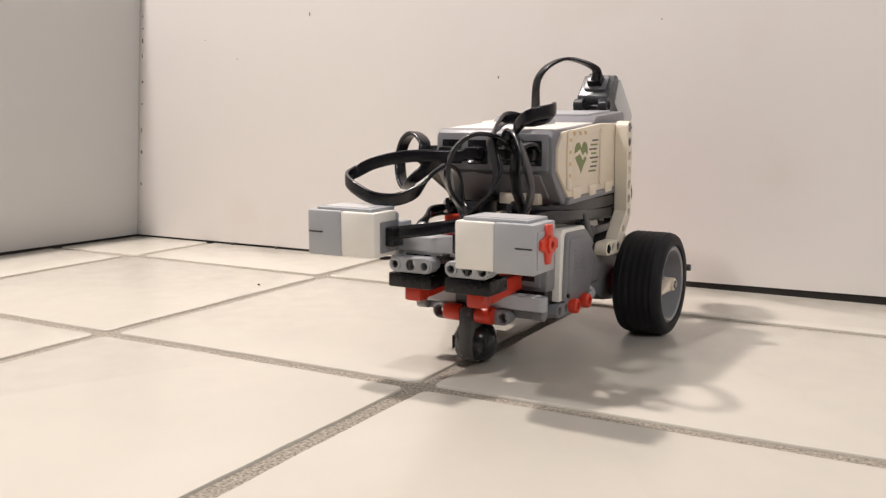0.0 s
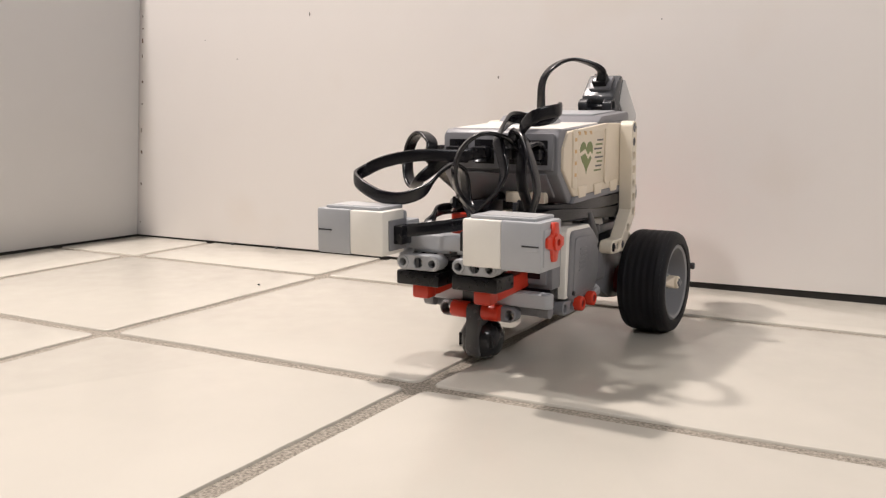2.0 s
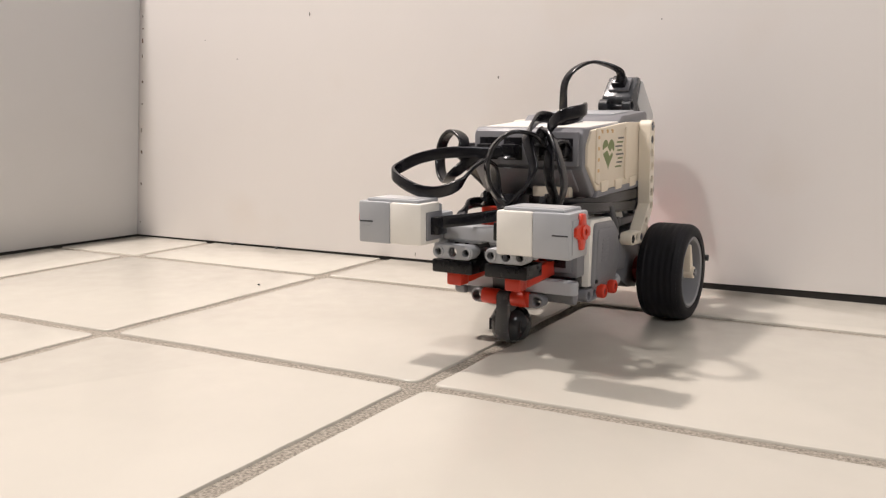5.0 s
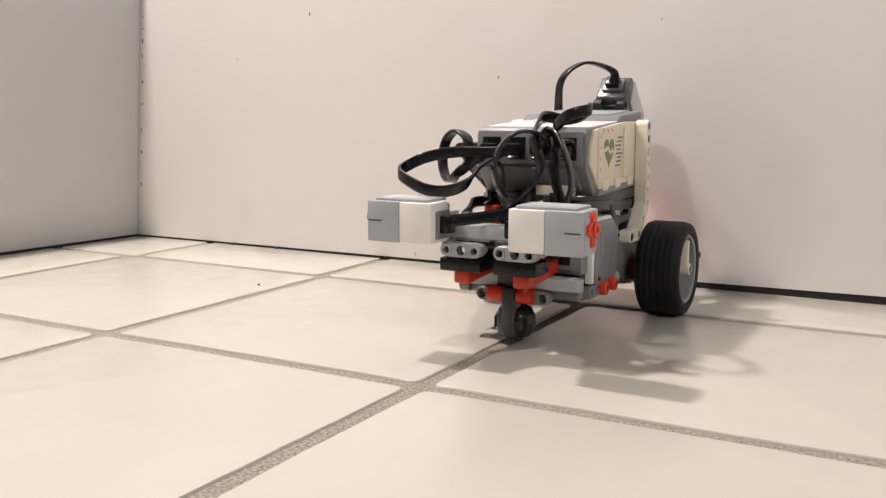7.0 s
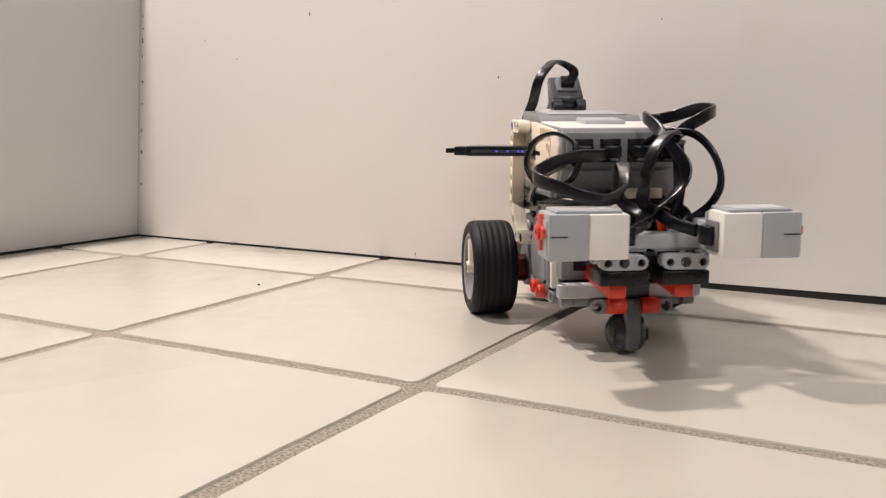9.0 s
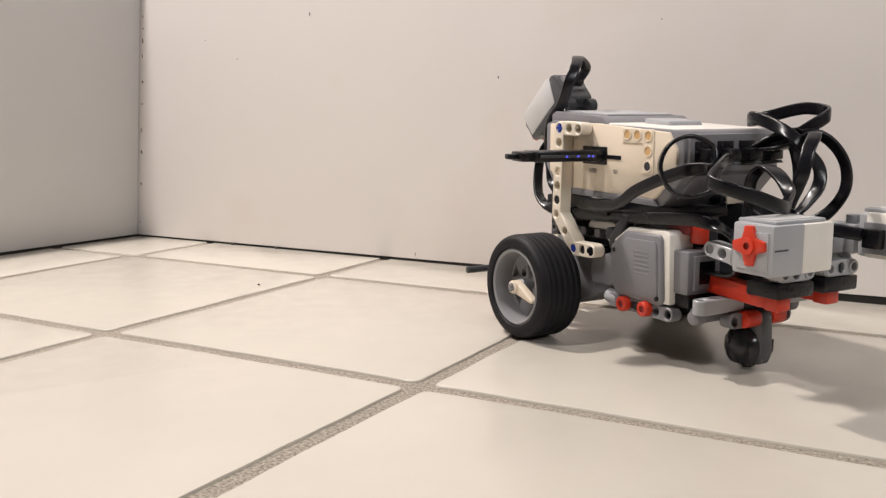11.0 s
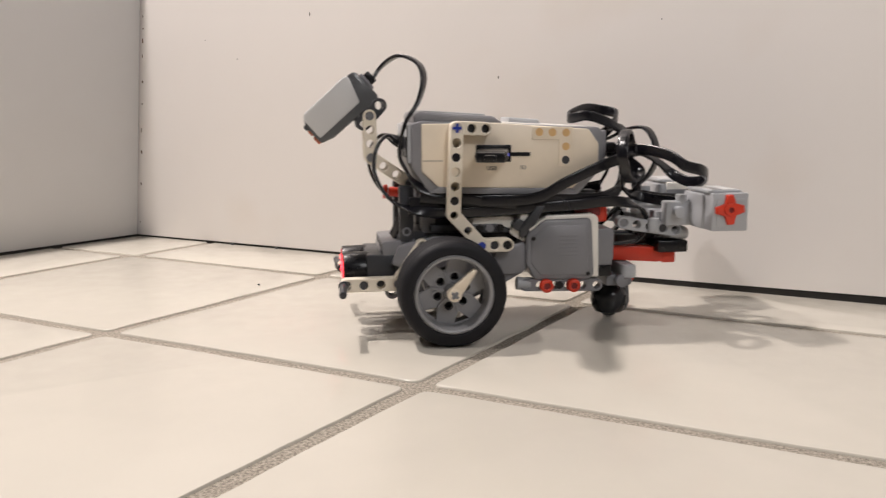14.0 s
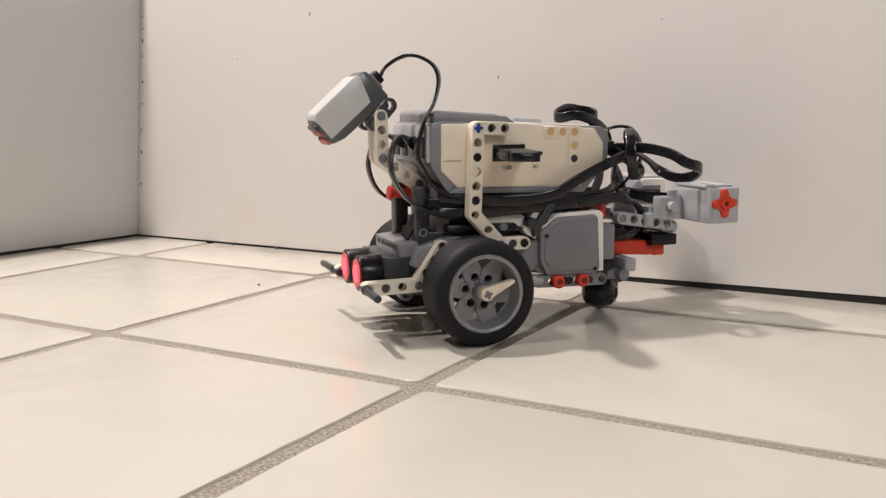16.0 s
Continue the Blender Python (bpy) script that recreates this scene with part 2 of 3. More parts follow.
def controller_brick():
    P = [(-19, 99), (-19, 119), (-13.5, 121), (88, 117.3), (91.5, 114), (91.5, 95), (77, 79), (-9, 80.5), (-19, 95)]
    body = part("controller_body", prism(P, -33, 33), GREY, robot, "mid-grey plastic control unit shell", 1.2)
    for s in (-1, 1):
        W = [(-13.5, 97), (-13.5, 119.2), (28, 119.8), (82, 116.2), (88, 108), (88, 97), (73, 82.5), (-4, 84), (-13.5, 93)]
        part("side_panel", prism(W, s * 32, s * 34.6), CREAM, body, "yellowed white side panel", 0.8)
        part("seam", box(-13, -2, s * 34.5, s * 34.75, 98.6, 99.0), PRINT, body)
        if s > 0:
            for x0, x1 in ((72.5, 78), (29.5, 32.5)):
                part("panel_rib", prism([(x0, 86), (x0, 117.4), (x1, 117.0), (x1, 87.5)], 34.4, 35.7), CREAM, body, bevel=0.7)
            # slots are small blocks in the painted hole shade
            for x, z in ((53, 115), (60.5, 115), (68.5, 115), (75.2, 112), (75.2, 106), (75.2, 100), (75.2, 94)):
                part("panel_slot", box(x - 1.5, x + 1.5, 34.4, 34.98 if x < 70 else 35.85, z - 1.1, z + 1.1), HOLE_SHADE, body, bevel=0.3, seg=1)
            for x0 in (12, 36, 58):
                part("panel_lug", prism([(x0, 88), (x0 + 12, 87.5), (x0 + 10.5, 81.5), (x0 + 1.5, 81.8)], 34, 35.6), CREAM, body, bevel=0.7)
        if s < 0:
            part("hole_frame", plate([(49, 110.2), (49, 117.8), (72.4, 117.4), (72.6, 95), (64.6, 95), (64.5, 110.2)], [], *sorted((s * 34.5, s * 35.1))), CREAM, body, bevel=0.25, seg=1)
        for x, z in ((53, 114.6), (60.5, 114.4), (68.5, 114.2), (68.5, 106.5), (68.5, 98.9)) if s < 0 else ():
            bm = lathe([(3.0, 0), (3.0, 0.5), (2.3, 0.5), (2.3, 0)], 16)
            part("pin_hole", turned(bm, pose(x, s * 35.0 - 0.5, z)), CREAM, body)
            part("hole_bottom", rod((x, s * 34.4, z), (x, s * 35.16, z), 2.35), SLATE if z < 99 else HOLE_SHADE, body)
        part("lower_rim", prism([(-9, 80.8), (-4, 84.2), (73, 82.6), (76, 79.2)], s * 32.6, s * 35), GREY, body, bevel=0.4)
    top = [(-17, 118), (-17, 124.6), (-14, 126), (27, 123.5), (33, 119.8), (33, 117)]
    part("screen_cover", prism(top, -31, 31), GREY, body, "raised grey screen cover", 1.2)
    part("screen_cover_top", prism([(-12, 125.4), (-12, 126.6), (24, 124.6), (24, 123)], -24, 24), PALE, body, bevel=0.5)
    part("top_panel", prism([(33, 117), (33, 120.2), (80, 117.9), (86, 116.4)], -31, 31), WHITE, body, "white top panel", 0.8)
    part("key", prism([(40, 119), (40, 122.6), (58, 121.4), (60, 118)], -12, 12), PALE, body, bevel=1.0)
    # front face with four cable sockets
    part("port_frame", box(91, 93.4, -31, 31, 97, 115.5), GREY, body, bevel=0.8)
    for y in (-22.5, -7.5, 7.5, 22.5):
        p = part("port", box(92.2, 93.8, y - 5.6, y + 5.6, 99.6, 112.0), BLACK, body, "dark cable socket", 0.3)
        part("cable_plug", box(93.4, 100.5, y - 4.3, y + 4.3, 102.4, 108.4), BLACK, p, "black cable plug", 0.9)
        part("plug_clip", prism([(93.6, 100.4), (93.6, 102.2), (101, 102.2), (102.6, 100.8)], y - 2.2, y + 2.2), SMOKE, p, "smoky clear plug clip", 0.4)
        part("port_lip", box(93.8, 94.6, y - 5.6, y + 5.6, 106.6, 107.6), SLATE, p)
    part("front_window", prism([(80.5, 83.6), (92.4, 95.6), (93.2, 95), (82, 82.2)], -27, 27), GREY, body, "mid-grey sloping front panel", 0.5)
    part("front_eyelet", rod((82, -3, 82.4), (89.2, -3, 82.2), 2.1), BLACK, body)
    part("front_tag", box(82.4, 87.5, 2, 24, 79.6, 85.2), CREAM, body, bevel=0.4)
    # rear sockets
    # paler plate puts the light on the rear face into its colour
    part("rear_lit_face", box(-21, -18.6, -31, 31, 97.5, 118.5), PALE, body, "rear face in paler grey for the light on it", 0.8)
    for y in (-22.5, -7.5, 7.5, 22.5):
        part("rear_port", box(-21.6, -19.5, y - 5, y + 5, 100, 112), SLATE, body, bevel=0.5)
    # sockets on one side
    part("usb_socket", box(17, 37, -35.1, -34, 98, 107.5), BLACK, body, "black data socket", 0.3)
    part("card_slot", box(37, 48, -35.05, -34, 101.2, 103.3), BLACK, body)
    return body


def letters(text, x, z, size, parent):
    data = bpy.data.curves.new("lettering", "FONT")
    data.body, data.size, data.extrude, data.align_x = text, size * MM, 0.00008, "CENTER"
    tmp = bpy.data.objects.new("lettering", data)
    scene.collection.objects.link(tmp)
    bpy.context.view_layer.update()
    me = bpy.data.meshes.new_from_object(tmp)
    bpy.data.objects.remove(tmp)
    bpy.data.curves.remove(data)
    me.transform(pose(x * MM, -34.85 * MM, z * MM, 90))
    me.materials.clear()
    me.materials.append(PRINT)
    ob = new("lettering", me)
    ob.parent = parent


def heart_print(body):
    pts = []
    for i in range(40):
        w = 2 * math.pi * i / 40
        pts.append((59 + 0.56 * 16 * math.sin(w) ** 3, 103.6 + 0.58 * (13 * math.cos(w) - 5 * math.cos(2 * w) - 2 * math.cos(3 * w) - math.cos(4 * w))))
    part("print_panel", box(33, 71, 34.4, 34.9, 91.5, 115.2), CREAM, body, bevel=0.2)
    part("heart_print", plate(pts, [], 34.85, 35.02), STICKER, body, "olive green split heart print")
    part("heart_split", plate([(49, 100), (54, 103.2), (57, 101.2), (61, 104.6), (69, 102.6), (69, 104.6), (61, 106.8), (57, 103.4), (54, 105.4), (49, 102.2)], [], 34.98, 35.1), CREAM, body)
    for i in range(8):
        z = 110.5 - i * 2.3
        k = 3 + (i * 7 % 5)
        part("print_bar", box(35 + (i * 5 % 4), 41 + k * 1.0, 34.85, 35.02, z, z + 0.9), STICKER if i % 2 else PRINT, body)


def usb_stick():
    m = pose(27, -34.8, 0, 0, 0, -13)
    st = part("data_stick", turned(box(-8.2, 8.2, -38.5, 1.5, 99.9, 105.6), m), BLACK, robot, "black plug-in radio stick with blue light", 0.8)
    part("stick_ridge", turned(box(-8.7, 8.7, -35.5, -3, 102.0, 103.6), m), SLATE, st, bevel=0.5)
    part("stick_cap", turned(box(-7.6, 7.6, -45.5, -38, 100.2, 105.3), m), BLACK, st, bevel=0.8)
    part("stick_end", turned(box(-3.0, 3.0, -51, -45, 101.4, 104.2), m), BLACK, st, bevel=0.6)
    for y in (-6, -8.4, -14.5, -21):
        part("indicator", turned(box(8.6, 8.85, y, y + 1.3, 102.2, 103.3), m), LED_BLUE, st)


def side_beams(s):
    y0, y1 = (34.8, 42.4) if s > 0 else (-42.4, -34.8)
    bm = beam((5.2, 117), (3.6, 69), 7, y0, y1)
    beam((3.6, 69), (19.4, 51.6), 3, y0 + 0.06, y1 - 0.06, bm, hole=2.2)
    beam((19.4, 51.6), (34.0, 51.8), 3, y0 + 0.12, y1 - 0.12, bm)
    arm = part("side_beam", bm, BEAM, robot, "bent white beam with round holes", 0.35, 1)
    face = s * 42.1
    cap = s * 42.5
    for k, m in ((2, BLACK), (5, BLACK)) if s < 0 else ((1, SLATE),):
        x, z = 5.2 - 1.6 * k / 6, 117 - 8 * k
        p = part("pin", rod((x, s * 36, z), (x, face, z), 2.45), m, arm, bevel=0.2)
        part("pin_bore", rod((x, face - s, z), (x, face + s * 0.04, z), 1.55), SLATE if m is GREY else BLACK, p)
    part("pin", cross_end((5.2, 117), 2.5, min(s * 36, cap), max(s * 36, cap), 0.72), BLUE if s < 0 else GREY, arm, "blue cross pin" if s < 0 else "")
    part("pin", rod((3.8, s * 36, 93), (3.8, s * 41, 93), 2.45), CREAM, arm)
    part("pin", rod((19.4, s * 36, 51.6), (19.4, face, 51.6), 2.45), BLUE if s < 0 else SLATE, arm, bevel=0.2)
    part("pin", rod((26.6, s * 36, 51.7), (26.6, face - s * 1.2, 51.7), 2.45), SLATE, arm)
    part("axle_end", cross_end((34.0, 51.8), 2.3, min(s * 30, cap), max(s * 30, cap)), BLACK, arm)
    part("pin_sleeve", rod((5.2, s * 36, 117), (5.2, s * 41.6, 117), 2.48), BEAM, arm)
    if s > 0:
        return
    # short cross bar along the top of the beam
    bm = beam((5.4, 117.1), (21.2, 116.6), 3, y0 + 0.2, y1 - 0.2)
    bar = part("short_beam", bm, BEAM, robot, "short white three-hole beam", 0.35, 1)
    # set-back dark plugs, no real pins, give the open holes their shade
    for x in (13.3, 21.2):
        part("pin", rod((x, s * 36, 116.8), (x, face - s * 4.5, 116.8), 2.45), SLATE, bar)


def motor(s):
    m = part("drive_motor", prism([(46, 40), (46, 57), (56.5, 65.2), (82, 66), (84, 64), (86, 33), (83, 30), (51, 31)], min(s * 22, s * 38.4), max(s * 22, s * 38.4)), GREY, robot, "mid-grey drive motor with white stripe", 1.5)
    # white stripe over the top and down the front
    W = [(47, 59.5), (58, 67.2), (85.5, 68), (88, 66), (89, 31.5), (84, 31.5), (83, 62.5), (81.5, 63.8), (59.5, 63.2), (50, 57)]
    part("stripe", plate(W, [], min(s * 21, s * 36.9), max(s * 21, s * 36.9)), WHITE, m, "white motor stripe", 0.6)
    part("face_plate", prism([(48.5, 40.5), (48.5, 55), (58, 62), (79.5, 62.3), (81, 60.5), (82.5, 35), (80, 32.6), (54, 33.2)], min(s * 37, s * 39.1), max(s * 37, s * 39.1)), GREY, m, bevel=0.8)
    for k in range(6):
        z = 44.5 + 2.2 * k
        part("groove", box(65, 76.5 - 0.3 * k, min(s * 39, s * 39.25), max(s * 39, s * 39.5), z, z + 1.0), GREY, m, bevel=0.15, seg=1)
    for x, z in ((81.9, 33.8), (49.6, 54.6)):
        part("screw", rod((x, s * 36, z), (x, s * 39.3, z), 1.2, seg=12), BLACK, m)
    part("gear_box", box(86, 98, min(s * 12, s * 34), max(s * 12, s * 34), 37.5, 59), GREY, m, bevel=1.2)
    part("socket_frame", box(97.5, 99.6, min(s * 15, s * 31), max(s * 15, s * 31), 40, 57), GREY, m, bevel=0.6)
    part("socket", box(99.2, 100, min(s * 18, s * 28), max(s * 18, s * 28), 43, 54), BLACK, m)
    part("socket_base", box(86, 98, min(s * 14, s * 33), max(s * 14, s * 33), 31, 37.6), BLACK, m, bevel=0.6)
    part("rear_arm", prism([(-9, 20), (-13, 29), (-9, 40), (10, 50), (38, 49), (48, 54), (48, 36), (38, 30), (14, 19), (0, 17)], min(s * 14, s * 33), max(s * 14, s * 33)), GREY, m, bevel=1.5)
    part("arm_cap", prism([(28, 33), (26, 40), (29, 49), (46, 52), (47, 38), (44, 34)], min(s * 30, s * 35.5), max(s * 30, s * 35.5)), GREY, m, bevel=1.2)
    part("hinge", rod((42, s * 24, 62), (42, s * 36, 62), 3.4), SLATE, m, bevel=0.4)
    part("arm_link", prism([(40, 55), (37, 58), (46, 71), (53, 72), (48, 60), (46, 52)], min(s * 24, s * 33), max(s * 24, s * 33)), WHITE, m, bevel=0.8)
    part("dark_link", prism([(43, 54), (42, 60), (52, 73), (57, 73), (49, 58)], min(s * 30, s * 36.5), max(s * 30, s * 36.5)), SLATE, m, bevel=0.6)
    part("hub_spacer", lathe([(8.5, 33 * s), (8.5, 38.5 * s), (2.4, 38.5 * s), (2.4, 33 * s)], 20), MAROON, turned_under(m, (0, 0, 28)), "dark red spacer beside the wheel")
    # lower pin rail with red bushes
    rail = part("pin_rail", beam((46, 27.5), (88, 26.6), 6, min(s * 30.4, s * 37), max(s * 30.4, s * 37), r=3.6, hole=2.3), GREY, robot, "mid-grey lower beam", 0.4, 1)
    part("rail_rod", rod((41, s * 34, 28.4), (49, s * 34, 27.8), 3.9, 3.4), PALE, rail, bevel=0.5)
    for x in (57.7, 73.6):
        b = part("red_bush", turned(lathe([(3.9, 36.5 * s), (3.9, 40.4 * s), (3.3, 41 * s), (1.9, 41 * s), (1.9, 36.5 * s)], 20), pose(x, 0, 27.2)), RED, rail, "red round bush", 0.2, 1)
        part("bush_bore", rod((x, s * 36, 27.2), (x, s * 40.3, 27.2), 1.95), MAROON, b)
    part("black_pin", rod((65.7, s * 34, 27.2), (65.7, s * 37.6, 27.2), 2.3), BLACK, rail)
    return m


def turned_under(parent, at):
    hold = new("axle_mount", None)
    hold.location = Vector(at) * MM
    hold.parent = parent
    return hold


def wheel(s):
    """Origin on the axle; the outer side faces s along y."""
    hub = new("wheel")
    hub.parent = robot
    y = lambda v: s * ((v - 54.5) * 0.94 + 0.7)
    K = 1.043                 # tyre outside the rim
    prof = [(21.4, y(40.6)), (24.5, y(40)), (26.6, y(41.2)), (27.6, y(43.4))]
    for g in (46.2, 50.4, 54.5, 58.6, 62.8):
        prof += [(28.0, y(g - 1.1)), (27.72, y(g - 0.4)), (27.72, y(g + 0.4)), (28.0, y(g + 1.1))]
    prof += [(27.6, y(65.6)), (26.6, y(67.8)), (24.5, y(69)), (22.3, y(68.6)), (21.4, y(67.2))]
    prof = [(r * K if r > 24 else r, v) for r, v in prof]
    bm = lathe(prof, 72)
    tyre = part("tyre", bm, RUBBER, hub, "black rubber tyre with fine grooves")
    bm = bmesh.new()
    n = 64
    for k in range(n):
        a = 2 * math.pi * k / n
        for side in (43.9, 65.1):
            m = Matrix.Rotation(a, 4, "Y")
            vs = [m @ Vector((27.85 + dx, y(side + dy), dz)) for dx in (0, 0.62) for dy in (-1.5, 1.5) for dz in (-0.85, 0.85)]
            v = [bm.verts.new(c) for c in vs]
            for q in ((0, 1, 3, 2), (4, 6, 7, 5), (0, 4, 5, 1), (2, 3, 7, 6), (0, 2, 6, 4), (1, 5, 7, 3)):
                bm.faces.new([v[i] for i in q])
    tagged(part("tread", bm, RUBBER, tyre), kind="stuff")
    rim = part("rim", lathe([(21.6, y(41)), (21.6, y(67.5)), (20.6, y(68.3)), (19.4, y(67.5)), (18.6, y(62)), (18.2, y(45)), (19.6, y(41))], 64), RIM, hub, "mid-grey spoked wheel rim")
    holes = []
    for k in range(6):
        a = math.pi / 3 * k
        tri = [(11.6, 0), (17.6, 4.4), (17.6, -4.4)]
        holes.append([(r * math.cos(a) - t * math.sin(a), r * math.sin(a) + t * math.cos(a)) for r, t in tri])
        b = a + math.pi / 6
        holes.append(ring(8.2 * math.cos(b), 8.2 * math.sin(b), 2.45, 12))
    lo, hi = sorted((y(54), y(56)))
    part("spoke_disc", plate(ring(0, 0, 19.2, 48), holes, lo, hi), RIM, rim, bevel=0.25, seg=1)
    for k in range(6):
        b = math.pi / 3 * k + math.pi / 6
        part("spoke_tube", turned(lathe([(3.3, y(48)), (3.3, y(57.0)), (2.45, y(57.0)), (2.45, y(48))], 14), pose(8.2 * math.cos(b), 0, 8.2 * math.sin(b))), RIM, rim)
        a = math.pi / 3 * k
        bm = prism([(4, -1.0), (4, 1.0), (11.6, 0.7), (11.6, -0.7)], *sorted((y(51), y(57.6))))
        part("spoke_rib", turned(bm, Matrix.Rotation(-a, 4, "Y")), RIM, rim, bevel=0.2, seg=1)
    part("rim_back", rod((0, y(44), 0), (0, y(46), 0), 12, seg=40), SLATE, rim)
    part("hub_boss", lathe([(4.4, y(48)), (4.4, y(63)), (3.9, y(63.6)), (2.4, y(63.6)), (2.4, y(48))], 24), RIM, rim)
    # white pointer on the axle
    bm = rod((0, y(60), 0), (0, y(69.5), 0), 3.7, seg=20)
    ptr = part("pointer", bm, CREAM, hub, "cream tapered pointer on the wheel axle", 0.5)
    part("pointer_blade", prism([(0, -3.6), (0, 3.6), (17.2, 1.1), (18, 0), (17.2, -1.1)], *sorted((y(63), y(68)))), CREAM, ptr, bevel=1.2)
    part("axle_tip", cross_end((0, 0), 2.2, *sorted((y(60), y(70.6))), arm=0.8), GREY, ptr)
    return hub


def caster():
    pot = lathe([(0.1, 21.6), (5, 21.2), (9, 18.6), (11.2, 14.5), (11.4, 10), (10.2, 5.6), (8.6, 3.2), (7.8, 3.6), (7.8, 8)], 32, closed=False)
    c = part("caster_housing", turned(pot, pose(107.5, -0.5, 0, 90)), POT, robot, "glossy black ball caster housing")
    ball = bmesh.new()
    bmesh.ops.create_uvsphere(ball, u_segments=24, v_segments=16, radius=8.2)
    part("caster_ball", turned(ball, pose(107.5, -0.5, 8.2)), STEEL, c, "dull steel ball")
    part("caster_fin", prism([(110, 30.6), (117.2, 30.6), (118.6, 28), (119.8, 9), (117.6, 3.4), (112, 2.6), (110.5, 12)], -4.4, 3.4), SMOKE, c, "smoky grey caster bracket", 1.4)
    part("caster_neck", box(103, 117, -4.4, 4.4, 19, 29.6), SMOKE, c, bevel=1.6)
    for yy in (-9.4, 8.4):
        part("caster_slot", box(112.6, 115.4, yy - 0.45, yy + 0.45, 8, 14.5), BLACK, c, bevel=0.2)
    for s in (-1, 1):
        part("red_axle_pin", rod((114.6, s * 4.0, 26.8), (114.6, s * 13.6, 26.8), 4.3, seg=20), RED, c, "glossy red round pin", 0.6)


def front_frame():
    low = part("front_cross_beam", turned(beam((-35, 0), (35, 0), 9, -3.6, 3.6), pose(108, 0, 34) @ pose(0, 0, 0, 90, 0, 90)), PALE, robot, "pale grey cross beam at the front", 0.5, 1)
    part("end_stub", rod((104, -36, 28), (104, -30, 28), 3.6), GREY, low, bevel=0.4)
    part("end_stub", rod((104, 36, 28), (104, 30, 28), 3.6), GREY, low, bevel=0.4)
    part("under_beam", box(96, 104, -30, 30, 24.5, 31), GREY, low, bevel=0.8)
    part("caster_beam", turned(beam((-18, 0), (18, 0), 5, -3.6, 3.6), pose(111, 0, 26.2) @ pose(0, 0, 0, 0, 0, 90)), GREY, low, bevel=0.4, seg=1)
    for s in (-1, 1):
        red = part("red_beam", turned(prism([(98, 38.6), (98, 47.5), (134, 45.4), (139, 42), (139, 37.6), (130, 36.6)], -4.2, 4.2), pose(0, s * 17, 0)), RED, robot, "bright red angled connector beam", 0.8)
        part("red_foot", box(133, 141.5, s * 17 - 4.6, s * 17 + 4.6, 36, 43.2), RED, red, bevel=1.2)
        blk = part("black_beam", box(128, 146.5, min(s * 3.5, s * 27.5), max(s * 3.5, s * 27.5), 43.2, 50.2), BLACK, robot, "black connector block", 1.0)
        part("black_step", box(120, 132, min(s * 4, s * 11.5), max(s * 4, s * 11.5), 46, 54), BLACK, blk, bevel=0.8)
        part("black_rear", box(108, 122, min(s * 4, s * 11.5), max(s * 4, s * 11.5), 42, 52), SLATE, blk, bevel=0.8)
        gb = part("sensor_beam", turned(beam((s * 7.2, 0), (s * 23.6, 0), 3, -3.6, 3.6), pose(142.5, 0, 54.4) @ pose(0, 0, 0, 0, 0, 90)), PALE, robot, "pale grey three-hole beam under the touch sensor", 0.4, 1)
        for k in range(3):
            yy = s * (7.2 + 8.2 * k)
            if k == 1:
                part("cross_slot", box(145.6, 146.3, yy - 0.8, yy + 0.8, 52.2, 56.6), SLATE, gb)
                continue
            pin = part("pin", turned(lathe([(3.1, 0), (3.1, 10.4), (2.0, 10.4), (2.0, 0)], 18), pose(136.4, yy, 54.4, 0, 0, -90)), PALE, gb, "hollow pale grey pin")
            part("pin_bore", rod((136.4, yy, 54.4), (142.0, yy, 54.4), 2.05), SLATE, pin)
        part("cross_bar", box(127, 139, min(s * 2, s * 26), max(s * 2, s * 26), 58.6, 63.6), PALE, gb, bevel=0.8)
        sl = part("side_link", beam((106, 61.5), (138, 56.6), 5, *sorted((s * 21.5, s * 29))), PALE, robot, "pale grey linking beam with round holes", 0.4, 1)
        for k in (0, 3):
            xx = 106 + 8 * k
            part("pin", rod((xx, s * 22, 61.5 - 1.22 * k), (xx, s * 28.2, 61.5 - 1.22 * k), 2.4), SLATE if k else GREY, sl)
        link = part("link_block", box(130, 145.5, min(s * 24, s * 33), max(s * 24, s * 33), 60, 74), PALE, robot, "pale grey link block behind the touch sensor", 1.0)
        part("link_pin", rod((137, s * 22, 68), (137, s * 38, 68), 3.4), PALE, link, bevel=0.4)
        part("link_bush", rod((124, s * 29, 56), (124, s * 29, 64), 3.4), PALE, link, bevel=0.4)
        part("link_bush", rod((140, s * 30, 72), (140, s * 30, 78), 3.2), PALE, link, bevel=0.4)
    part("sensor_bridge", box(127.5, 140.5, -24, 24, 60.2, 67.4), PALE, low, "pale grey plate between the touch sensors", 0.9)
    part("middle_block", box(99, 112, -10, 10, 30, 42), SLATE, low, bevel=0.8)


